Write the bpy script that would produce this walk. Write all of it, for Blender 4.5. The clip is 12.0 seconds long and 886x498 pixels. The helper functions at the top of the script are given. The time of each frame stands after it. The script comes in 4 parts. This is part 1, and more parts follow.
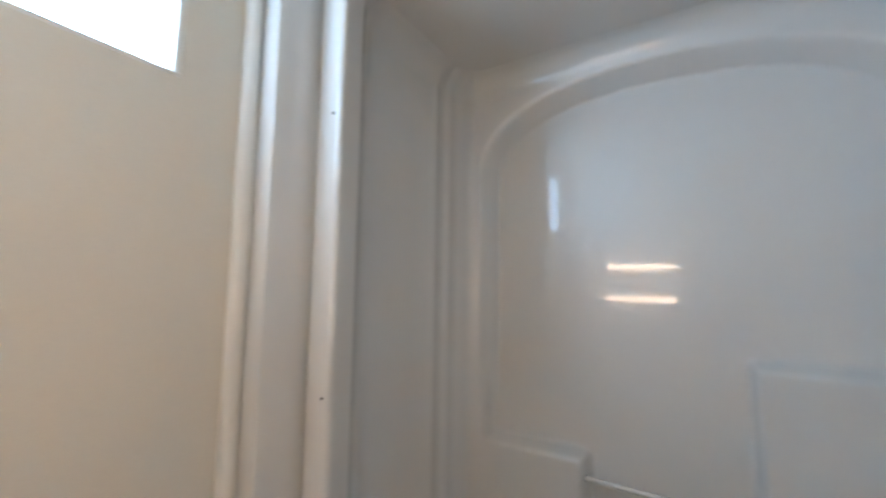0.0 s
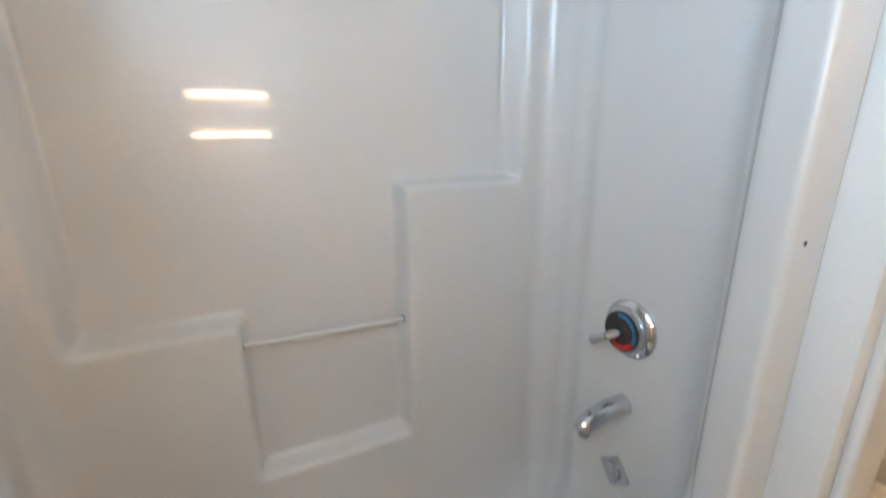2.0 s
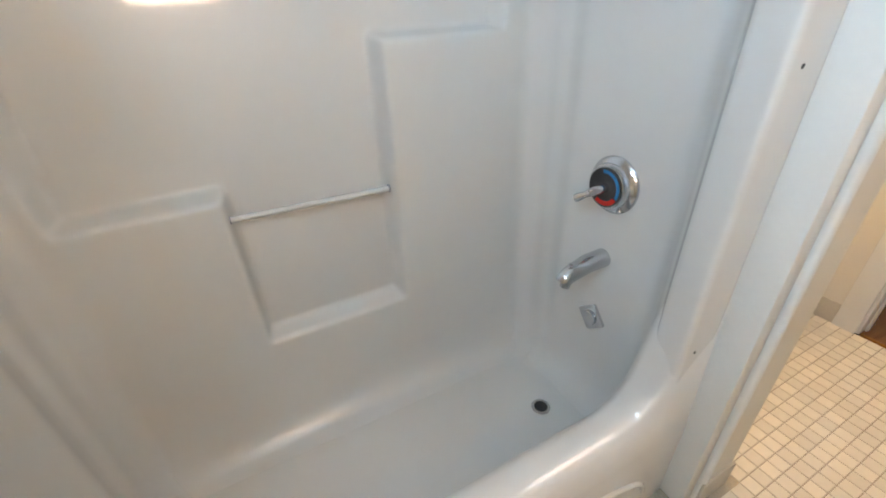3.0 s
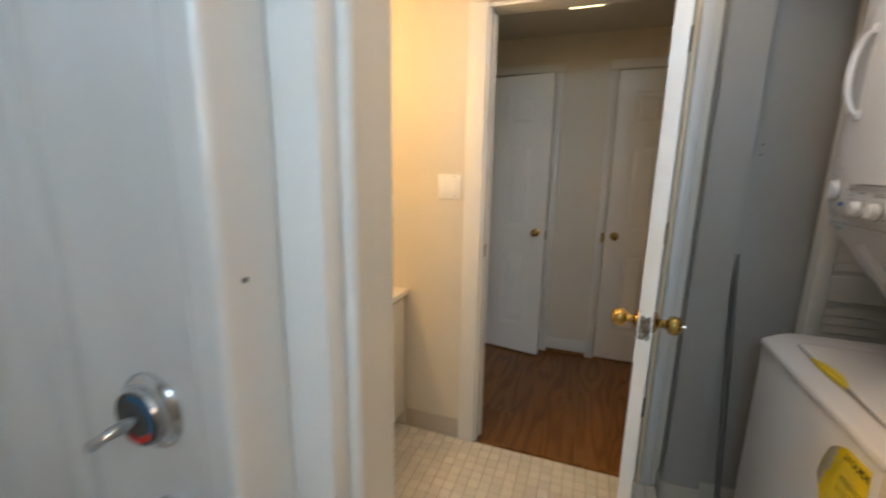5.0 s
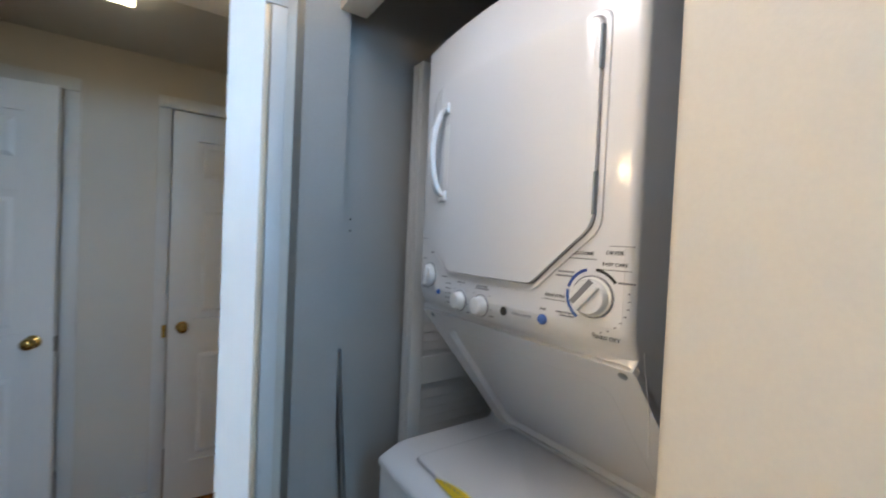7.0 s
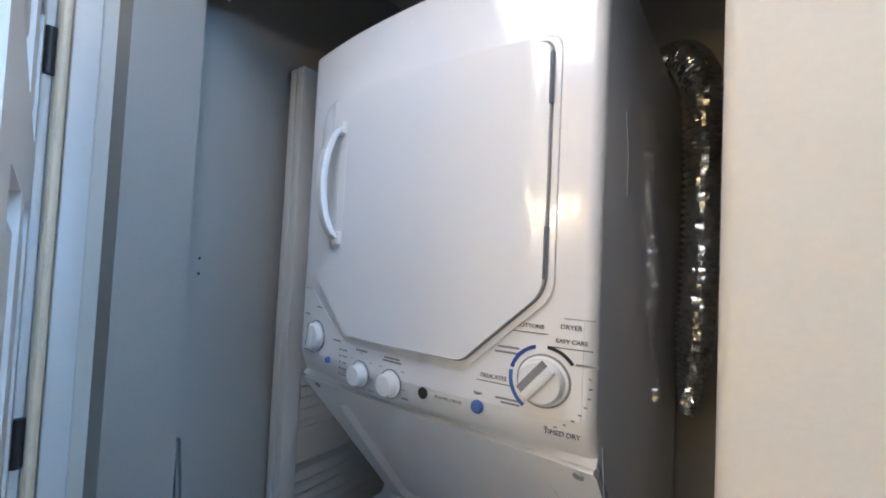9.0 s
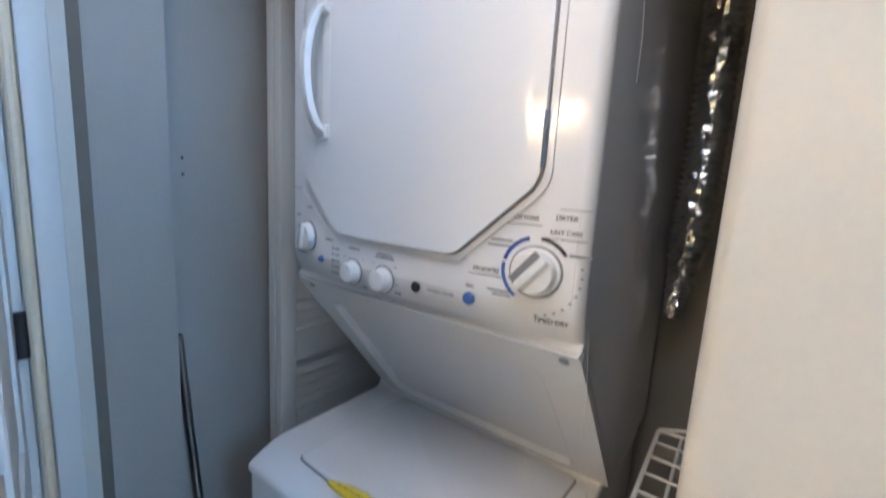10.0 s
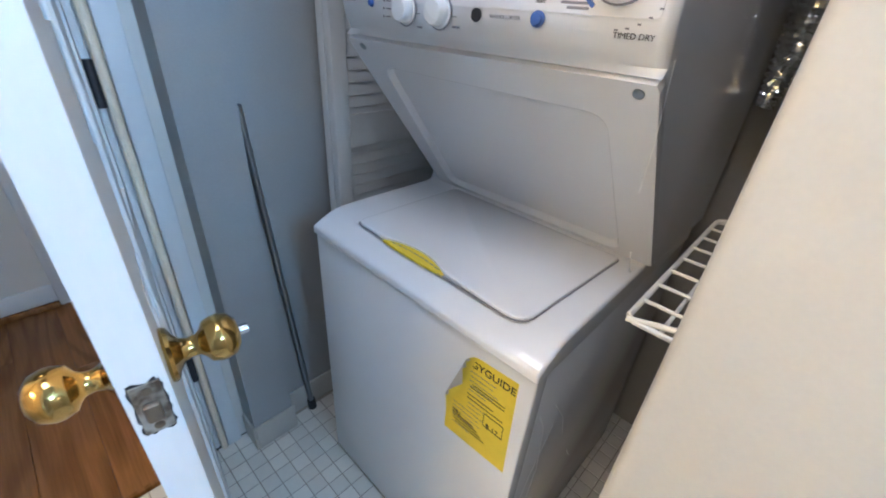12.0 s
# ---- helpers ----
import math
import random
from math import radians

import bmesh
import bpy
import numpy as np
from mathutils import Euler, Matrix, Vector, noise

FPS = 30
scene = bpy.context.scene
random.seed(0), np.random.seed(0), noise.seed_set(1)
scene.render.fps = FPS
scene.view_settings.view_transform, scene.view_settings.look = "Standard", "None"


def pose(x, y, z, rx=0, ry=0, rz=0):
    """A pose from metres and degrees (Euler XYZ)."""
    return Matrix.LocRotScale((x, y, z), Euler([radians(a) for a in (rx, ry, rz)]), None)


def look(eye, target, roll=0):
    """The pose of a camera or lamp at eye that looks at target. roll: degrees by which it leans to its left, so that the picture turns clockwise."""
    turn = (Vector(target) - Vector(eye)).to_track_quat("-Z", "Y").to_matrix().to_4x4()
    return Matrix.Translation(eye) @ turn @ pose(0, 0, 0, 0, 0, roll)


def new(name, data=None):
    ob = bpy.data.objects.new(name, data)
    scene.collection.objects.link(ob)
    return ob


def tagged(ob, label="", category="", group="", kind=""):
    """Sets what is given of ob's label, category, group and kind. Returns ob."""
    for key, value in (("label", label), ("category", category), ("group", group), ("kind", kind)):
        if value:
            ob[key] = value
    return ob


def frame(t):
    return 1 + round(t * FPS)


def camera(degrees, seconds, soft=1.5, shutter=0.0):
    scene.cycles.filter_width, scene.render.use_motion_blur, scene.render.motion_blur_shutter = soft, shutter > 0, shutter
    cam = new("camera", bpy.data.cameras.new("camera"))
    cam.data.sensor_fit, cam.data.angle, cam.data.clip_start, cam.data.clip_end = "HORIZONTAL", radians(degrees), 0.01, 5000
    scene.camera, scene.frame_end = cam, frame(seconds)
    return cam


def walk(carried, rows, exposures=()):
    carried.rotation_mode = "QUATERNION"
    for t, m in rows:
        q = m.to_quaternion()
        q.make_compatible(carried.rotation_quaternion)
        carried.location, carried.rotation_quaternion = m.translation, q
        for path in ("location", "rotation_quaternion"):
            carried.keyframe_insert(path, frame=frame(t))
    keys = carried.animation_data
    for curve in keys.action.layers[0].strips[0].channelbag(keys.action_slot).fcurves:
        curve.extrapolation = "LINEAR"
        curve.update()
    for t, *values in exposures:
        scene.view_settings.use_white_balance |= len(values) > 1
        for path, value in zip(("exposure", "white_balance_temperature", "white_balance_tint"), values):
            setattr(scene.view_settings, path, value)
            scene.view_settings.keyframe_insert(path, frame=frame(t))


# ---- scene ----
cam = camera(94.7, 12.0, soft=1.8, shutter=0.4)
PATH = [
    (0, (-0.633, -1.453, 1.506), (-1.694, 0.231, 1.703), 0.8),
    (0.5, (-0.727, -1.329, 1.501), (-1.2, 0.605, 1.692), -0.1),
    (1, (-0.791, -1.222, 1.507), (-0.635, 0.77, 1.594), -0.0),
    (1.4, (-0.828, -1.184, 1.508), (-0.318, 0.747, 1.405), -0.5),
    (1.5, (-0.836, -1.18, 1.499), (-0.269, 0.731, 1.33), -0.6),
    (2, (-0.882, -1.14, 1.442), (-0.102, 0.619, 0.9), -0.8),
    (2.5, (-0.894, -1.131, 1.391), (-0.137, 0.482, 0.483), -2.1),
    (2.7, (-0.905, -1.137, 1.369), (-0.177, 0.417, 0.342), -2.6),
    (4.3, (-0.769, -1.214, 1.381), (0.611, 0.048, 0.671), 0.1),
    (4.5, (-0.702, -1.216, 1.396), (0.854, -0.105, 0.808), -0.0),
    (5, (-0.491, -1.228, 1.42), (1.354, -0.568, 1.017), 1.0),
    (5.5, (-0.292, -1.295, 1.425), (1.676, -1.091, 1.134), 1.3),
    (6, (-0.136, -1.296, 1.426), (1.825, -1.623, 1.206), 2.2),
    (6.5, (0.008, -1.266, 1.447), (1.838, -2.058, 1.298), 2.3),
    (7, (0.108, -1.315, 1.462), (1.756, -2.447, 1.416), 2.6),
    (7.5, (0.2, -1.367, 1.496), (1.659, -2.734, 1.572), 2.3),
    (7.7, (0.234, -1.374, 1.52), (1.611, -2.82, 1.617), 1.7),
    (9.5, (0.298, -1.378, 1.526), (1.468, -3.001, 1.554), 3.2),
    (10, (0.301, -1.394, 1.485), (1.461, -2.993, 1.176), 3.3),
    (10.5, (0.299, -1.406, 1.415), (1.43, -2.939, 0.806), 3.7),
    (11, (0.297, -1.406, 1.363), (1.384, -2.854, 0.515), 4.3),
    (11.5, (0.294, -1.396, 1.335), (1.346, -2.761, 0.321), 4.8),
    (12, (0.281, -1.377, 1.331), (1.434, -2.664, 0.325), 4.4),
]
EXPOSURES = [(0, 0.25, 6600, 23), (1.0, 0.7, 6900, 24), (2.0, 0.85, 7000, 24), (2.7, 1.05, 7000, 22), (4.5, 0.5, 6700, 22), (5.0, 0.35, 7000, 20), (5.5, 0.1, 8200, 17),
             (6.0, 0.2, 6800, 15), (7.0, 0.6, 5350, 15), (9.5, 0.65, 5000, 15), (10.5, 0.95, 4950, 16), (12, 1.2, 4950, 16)]
walk(cam, [(t, look(eye, target, roll)) for t, eye, target, roll in PATH], EXPOSURES)

# ---- world and lights ----
world = bpy.data.worlds.new("sky")
world.use_nodes = True
scene.world = world
wn = world.node_tree.nodes
sky = wn.new("ShaderNodeTexSky")
sky.sky_type, sky.sun_disc = "NISHITA", False
sky.sun_elevation, sky.sun_rotation = radians(40), radians(60)
world.node_tree.links.new(sky.outputs[0], wn["Background"].inputs[0])
wn["Background"].inputs[1].default_value = 0.12


def lamp(name, kind, power, colour, m, size=(0.1, 0.1)):
    data = bpy.data.lights.new(name, kind)
    data.energy, data.color = power, colour
    if kind == "AREA":
        data.shape, data.size, data.size_y = "RECTANGLE", *size
    elif kind == "POINT":
        data.shadow_soft_size = size[0]
    ob = new(name, data)
    ob.matrix_world = m
    return ob


DAY = (0.42, 0.73, 1.0)
lamp("window_daylight", "AREA", 11, DAY, pose(-1.550, -1.3525, 2.145, 0, -90, 0), (0.40, 0.545))
# unseen fill lamp, added to brighten the laundry closet
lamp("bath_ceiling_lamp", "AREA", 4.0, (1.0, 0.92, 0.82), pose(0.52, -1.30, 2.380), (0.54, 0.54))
lamp("hall_lamp", "AREA", 0.12, (1.0, 0.68, 0.30), pose(1.945, -1.12, 2.255), (0.18, 0.18))


# ---- materials ----
def mat(name, base, rough=0.5, metal=0.0, grain=0.0, scale=40.0, bump=0.0, blotch=0.0, blotch_scale=3.0, coat=0.0, vary=0.0,
        stretch=(1, 1, 1), other=None):
    """A surface with colour variation at two sizes (grain, blotch), a fine relief, and a shift from piece to piece (vary)."""
    m = bpy.data.materials.new(name)
    m.use_nodes = True
    nt = m.node_tree
    n, l = nt.nodes, nt.links
    b = n["Principled BSDF"]
    b.inputs["Roughness"].default_value, b.inputs["Metallic"].default_value = rough, metal
    b.inputs["Coat Weight"].default_value, b.inputs["Coat Roughness"].default_value = coat, 0.05
    co = n.new("ShaderNodeTexCoord")
    mp = n.new("ShaderNodeMapping")
    mp.inputs["Scale"].default_value = stretch
    l.new(co.outputs["Object"], mp.inputs[0])
    fine, wide = n.new("ShaderNodeTexNoise"), n.new("ShaderNodeTexNoise")
    fine.inputs["Scale"].default_value, fine.inputs["Detail"].default_value = scale, 6
    wide.inputs["Scale"].default_value, wide.inputs["Detail"].default_value = blotch_scale, 4
    l.new(mp.outputs[0], fine.inputs[0]), l.new(mp.outputs[0], wide.inputs[0])

    def ranged(src, amount):
        r = n.new("ShaderNodeMapRange")
        r.inputs[1].default_value, r.inputs[2].default_value = 0.25, 0.75
        r.inputs[3].default_value, r.inputs[4].default_value = 1 - amount, 1 + amount
        l.new(src, r.inputs[0])
        return r.outputs[0]

    def times(a, c):
        k = n.new("ShaderNodeMath")
        k.operation = "MULTIPLY"
        l.new(a, k.inputs[0]), l.new(c, k.inputs[1])
        return k.outputs[0]
    value = times(ranged(fine.outputs[0], grain), ranged(wide.outputs[0], blotch))
    if vary:
        info = n.new("ShaderNodeObjectInfo")
        geo = n.new("ShaderNodeNewGeometry")
        add = n.new("ShaderNodeMath")
        add.operation = "ADD"
        l.new(info.outputs["Random"], add.inputs[0]), l.new(geo.outputs["Random Per Island"], add.inputs[1])
        fr = n.new("ShaderNodeMath")
        fr.operation = "FRACT"
        l.new(add.outputs[0], fr.inputs[0])
        value = times(value, ranged(fr.outputs[0], vary))
    hsv = n.new("ShaderNodeHueSaturation")
    if other:
        mix = n.new("ShaderNodeMix")
        mix.data_type = "RGBA"
        mix.inputs[6].default_value, mix.inputs[7].default_value = (*base, 1), (*other, 1)
        r = n.new("ShaderNodeMapRange")
        r.inputs[1].default_value, r.inputs[2].default_value = 0.38, 0.66
        l.new(fine.outputs[0], r.inputs[0]), l.new(r.outputs[0], mix.inputs[0])
        l.new(mix.outputs[2], hsv.inputs["Color"])
    else:
        hsv.inputs["Color"].default_value = (*base, 1)
    l.new(value, hsv.inputs["Value"])
    l.new(hsv.outputs[0], b.inputs["Base Color"])
    if bump:
        bp = n.new("ShaderNodeBump")
        bp.inputs["Strength"].default_value, bp.inputs["Distance"].default_value = bump, 0.002
        l.new(fine.outputs[0], bp.inputs["Height"]), l.new(bp.outputs[0], b.inputs["Normal"])
    rr = n.new("ShaderNodeMath")
    rr.operation = "MULTIPLY"
    rr.inputs[1].default_value = rough
    l.new(ranged(wide.outputs[0], 0.25), rr.inputs[0])
    l.new(rr.outputs[0], b.inputs["Roughness"])
    return m


def glow(name, colour, strength):
    m = bpy.data.materials.new(name)
    m.use_nodes = True
    b = m.node_tree.nodes["Principled BSDF"]
    b.inputs["Base Color"].default_value = (*colour, 1)
    b.inputs["Emission Color"].default_value, b.inputs["Emission Strength"].default_value = (*colour, 1), strength
    return m


WALL = mat("wall_paint", (0.62, 0.58, 0.50), 0.55, grain=0.02, scale=220, bump=0.12, blotch=0.03)
# wall paint darkened to grey: the closet's shade is put into the colour
CLOSET_SHADED = mat("closet_shaded_paint", (0.31, 0.30, 0.275), 0.6, grain=0.03, scale=200, bump=0.15, blotch=0.05)
CEIL = mat("ceiling_paint", (0.60, 0.58, 0.53), 0.8, grain=0.03, scale=160, bump=0.2, blotch=0.03)
TRIM = mat("trim_gloss_paint", (0.66, 0.65, 0.61), 0.42, grain=0.015, scale=90, bump=0.02, blotch=0.03)
DOOR = mat("door_paint", (0.76, 0.75, 0.71), 0.36, grain=0.02, scale=120, bump=0.08, blotch=0.03, stretch=(1, 1, 0.15))
GEL = mat("gelcoat", (0.60, 0.59, 0.56), 0.42, grain=0.006, scale=30, bump=0.004, blotch=0.012, coat=1.0)
GEL.node_tree.nodes["Principled BSDF"].inputs["Specular IOR Level"].default_value = 1.0
ENAMEL = mat("appliance_enamel", (0.80, 0.80, 0.81), 0.14, grain=0.008, scale=300, bump=0.008, blotch=0.01, coat=0.25)
PLASTIC = mat("white_plastic", (0.78, 0.78, 0.77), 0.32, grain=0.01, scale=200, bump=0.02)
CHROME = mat("chrome", (0.58, 0.59, 0.61), 0.08, 1.0, grain=0.03, scale=60)
STEEL = mat("pole_steel", (0.30, 0.33, 0.35), 0.28, 1.0, grain=0.08, scale=80, stretch=(1, 1, 0.1))
BRASS = mat("polished_brass", (0.46, 0.32, 0.10), 0.12, 1.0, grain=0.06, scale=40, blotch=0.08)
AGED = mat("worn_latch_metal", (0.25, 0.21, 0.15), 0.42, 0.8, grain=0.4, scale=70, bump=0.4, other=(0.12, 0.10, 0.08))
LATCH = mat("scratched_latch_metal", (0.50, 0.47, 0.40), 0.38, 0.6, grain=0.4, scale=60, bump=0.4, other=(0.09, 0.07, 0.05))
BLACK = mat("black_metal", (0.025, 0.024, 0.024), 0.4, grain=0.2, scale=90, bump=0.1)
RUBBER = mat("black_rubber", (0.02, 0.02, 0.02), 0.7, grain=0.15, scale=120)
TILE = mat("glazed_tile", (0.66, 0.62, 0.53), 0.32, grain=0.03, scale=60, bump=0.05, vary=0.06)
GROUT = mat("grout", (0.36, 0.32, 0.25), 0.9, grain=0.15, scale=180, bump=0.4, blotch=0.2)


def oak(name):
    """Oak boards: long distorted growth rings, fine pores, a shift from board to board."""
    m = bpy.data.materials.new(name)
    m.use_nodes = True
    n, l = m.node_tree.nodes, m.node_tree.links
    b = n["Principled BSDF"]
    co, info, mp = n.new("ShaderNodeTexCoord"), n.new("ShaderNodeObjectInfo"), n.new("ShaderNodeMapping")
    add = n.new("ShaderNodeVectorMath")
    shift = n.new("ShaderNodeVectorMath")
    shift.operation = "SCALE"
    shift.inputs[0].default_value = (3.1, 1.7, 0.9)
    l.new(info.outputs["Random"], shift.inputs["Scale"])
    l.new(co.outputs["Object"], add.inputs[0]), l.new(shift.outputs[0], add.inputs[1])
    mp.inputs["Scale"].default_value = (0.75, 5.0, 1.0)
    l.new(add.outputs[0], mp.inputs[0])
    field, pores = n.new("ShaderNodeTexNoise"), n.new("ShaderNodeTexNoise")
    field.inputs["Scale"].default_value, field.inputs["Detail"].default_value, field.inputs["Distortion"].default_value = 1.3, 1.2, 0.25
    l.new(mp.outputs[0], field.inputs[0])
    rings, sway = n.new("ShaderNodeMath"), n.new("ShaderNodeMath")
    rings.operation, sway.operation = "MULTIPLY", "SINE"
    rings.inputs[1].default_value = 44.0
    l.new(field.outputs[0], rings.inputs[0]), l.new(rings.outputs[0], sway.inputs[0])
    wave = n.new("ShaderNodeMapRange")
    wave.inputs[1].default_value, wave.inputs[2].default_value = -1.0, 1.0
    l.new(sway.outputs[0], wave.inputs[0])
    fine = n.new("ShaderNodeMapping")
    fine.inputs["Scale"].default_value = (6, 160, 1)
    l.new(add.outputs[0], fine.inputs[0])
    pores.inputs["Scale"].default_value, pores.inputs["Detail"].default_value = 1.0, 4
    l.new(fine.outputs[0], pores.inputs[0])
    ramp = n.new("ShaderNodeValToRGB")
    ramp.color_ramp.elements[0].color, ramp.color_ramp.elements[1].color = (0.180, 0.072, 0.014, 1), (0.245, 0.104, 0.023, 1)
    ramp.color_ramp.elements[0].position, ramp.color_ramp.elements[1].position = 0.02, 0.55
    l.new(wave.outputs[0], ramp.inputs[0])
    r = n.new("ShaderNodeMapRange")
    r.inputs[1].default_value, r.inputs[2].default_value, r.inputs[3].default_value, r.inputs[4].default_value = 0.3, 0.7, 0.82, 1.12
    l.new(pores.outputs[0], r.inputs[0])
    tone = n.new("ShaderNodeMapRange")
    tone.inputs[3].default_value, tone.inputs[4].default_value = 0.92, 1.08
    l.new(info.outputs["Random"], tone.inputs[0])
    k = n.new("ShaderNodeMath")
    k.operation = "MULTIPLY"
    l.new(r.outputs[0], k.inputs[0]), l.new(tone.outputs[0], k.inputs[1])
    hsv = n.new("ShaderNodeHueSaturation")
    l.new(ramp.outputs[0], hsv.inputs["Color"]), l.new(k.outputs[0], hsv.inputs["Value"])
    l.new(hsv.outputs[0], b.inputs["Base Color"])
    b.inputs["Roughness"].default_value = 0.27
    bp = n.new("ShaderNodeBump")
    bp.inputs["Strength"].default_value, bp.inputs["Distance"].default_value = 0.08, 0.001
    l.new(pores.outputs[0], bp.inputs["Height"]), l.new(bp.outputs[0], b.inputs["Normal"])
    return m


WOOD = oak("oak_floor")
BASE = mat("vinyl_base", (0.46, 0.42, 0.35), 0.5, grain=0.04, scale=80, blotch=0.06)
COUNTER = mat("cultured_marble", (0.80, 0.76, 0.66), 0.22, grain=0.02, scale=30, blotch=0.03)
CABINET = mat("cabinet_laminate", (0.74, 0.71, 0.64), 0.4, grain=0.015, scale=120, blotch=0.02)
FOIL = mat("foil", (0.80, 0.80, 0.78), 0.13, 1.0, grain=0.15, scale=50, bump=0.7, blotch=0.1)
WIRE = mat("vinyl_coated_wire", (0.78, 0.76, 0.70), 0.35, grain=0.03, scale=90)
YELLOW = mat("yellow_paper", (0.80, 0.62, 0.02), 0.5, grain=0.03, scale=60, blotch=0.05)
PAPER_BACK = mat("paper_back", (0.56, 0.52, 0.45), 0.6, grain=0.05, scale=60)
INK = mat("black_ink", (0.02, 0.02, 0.02), 0.6)
GREY_INK = mat("grey_ink", (0.22, 0.22, 0.24), 0.6)
BLUE = mat("blue_plastic", (0.08, 0.15, 0.42), 0.3)
DARK_BLUE = mat("dark_blue_ink", (0.03, 0.07, 0.30), 0.4)
LIGHT_BLUE = mat("blue_enamel", (0.02, 0.16, 0.33), 0.2)
RED = mat("red_enamel", (0.55, 0.03, 0.02), 0.25)
# warm hall light on the jamb edge, put into the colour
HALL_LIT = mat("hall_lit_cream", (0.80, 0.66, 0.46), 0.45, grain=0.06, scale=60, blotch=0.08)
GAP = mat("shadow_gap", (0.03, 0.03, 0.03), 0.8)
CLEAR = mat("clear_acrylic", (0.56, 0.56, 0.54), 0.06, coat=0.6)
# glow of the added fill panel
FILL_GLOW = glow("fill_panel_glow", (1.0, 0.93, 0.84), 0.8)
LAMP_GLOW = glow("lamp_glass", (1.0, 0.80, 0.42), 4.5)
TUBE_GLOW = glow("tube_glass", (1.0, 0.77, 0.53), 20.0)
GLOBE_GLOW = glow("globe_glass", (1.0, 0.68, 0.29), 52.0)
SKY_GLOW = glow("bright_overcast", (0.50, 0.80, 1.0), 1.5)
GLASS = bpy.data.materials.new("window_glass")
GLASS.use_nodes = True
gb = GLASS.node_tree.nodes["Principled BSDF"]
gb.inputs["Transmission Weight"].default_value, gb.inputs["Roughness"].default_value = 1.0, 0.02


# ---- mesh tools ----
def finish(bm, smooth=35):
    bmesh.ops.recalc_face_normals(bm, faces=bm.faces)
    for f in bm.faces:
        f.smooth = True
    for e in bm.edges:
        e.smooth = len(e.link_faces) == 2 and e.calc_face_angle(0) < radians(smooth)
    return bm


def part(name, bm, material, parent=None, label="", smooth=35):
    me = bpy.data.meshes.new(name)
    finish(bm, smooth).to_mesh(me)
    bm.free()
    me.materials.append(material)
    ob = new(name, me)
    ob.parent = parent
    return tagged(ob, label)


def empty(name, label, category, at=(0, 0, 0), group="", kind=""):
    ob = new(name)
    ob.location = at
    return tagged(ob, label, category, group, kind)


def box(x0, x1, y0, y1, z0, z1, bevel=0.0, seg=2, bm=None, m=None):
    bm = bm or bmesh.new()
    mat4 = Matrix.Translation(((x0 + x1) / 2, (y0 + y1) / 2, (z0 + z1) / 2)) @ Matrix.Diagonal((abs(x1 - x0), abs(y1 - y0), abs(z1 - z0), 1))
    made = bmesh.ops.create_cube(bm, size=1, matrix=(m or Matrix()) @ mat4)
    if bevel:
        edges = list({e for v in made["verts"] for e in v.link_edges})
        bmesh.ops.bevel(bm, geom=edges, offset=bevel, segments=seg, profile=0.5, affect="EDGES")
    return bm


def lathe(profile, m, seg=28, bm=None):
    """Rings of (radius, height) round the z axis of m, closed at both ends."""
    bm = bm or bmesh.new()
    rings = [[bm.verts.new(m @ Vector((max(r, 1e-5) * math.cos(a), max(r, 1e-5) * math.sin(a), h)))
              for a in (2 * math.pi * i / seg for i in range(seg))] for r, h in profile]
    for a, b in zip(rings, rings[1:]):
        for i in range(seg):
            bm.faces.new((a[i], a[(i + 1) % seg], b[(i + 1) % seg], b[i]))
    bm.faces.new(rings[0][::-1]), bm.faces.new(rings[-1])
    return bm


def tube(points, radius, seg=10, bm=None, closed=False):
    """A round bar along points; radius is a number or one for each point."""
    bm = bm or bmesh.new()
    pts = [Vector(p) for p in points]
    rad = radius if isinstance(radius, (list, tuple)) else [radius] * len(pts)
    rings, up = [], None
    for i, p in enumerate(pts):
        a = pts[i - 1] if (i or closed) else p
        b = pts[(i + 1) % len(pts)] if (i < len(pts) - 1 or closed) else p
        d = (b - a).normalized()
        if up is None:
            up = d.orthogonal().normalized()
        up = (up - d * up.dot(d)).normalized()
        side = d.cross(up)
        rings.append([bm.verts.new(p + rad[i] * (math.cos(t) * up + math.sin(t) * side)) for t in (2 * math.pi * k / seg for k in range(seg))])
    pairs = list(zip(rings, rings[1:])) + ([(rings[-1], rings[0])] if closed else [])
    for a, b in pairs:
        for k in range(seg):
            bm.faces.new((a[k], a[(k + 1) % seg], b[(k + 1) % seg], b[k]))
    if not closed:
        bm.faces.new(rings[0][::-1]), bm.faces.new(rings[-1])
    return bm


def prism(outline, m, depth, bevel=0.0, bm=None, seg=2):
    """A plate with that outline in the xy plane of m, depth along its z."""
    bm = bm or bmesh.new()
    lo = [bm.verts.new(m @ Vector((x, y, 0))) for x, y in outline]
    hi = [bm.verts.new(m @ Vector((x, y, depth))) for x, y in outline]
    n = len(lo)
    bm.faces.new(lo[::-1])
    top = bm.faces.new(hi)
    for i in range(n):
        bm.faces.new((lo[i], lo[(i + 1) % n], hi[(i + 1) % n], hi[i]))
    if bevel:
        bmesh.ops.bevel(bm, geom=list(top.edges), offset=bevel, segments=seg, profile=0.5, affect="EDGES")
    return bm


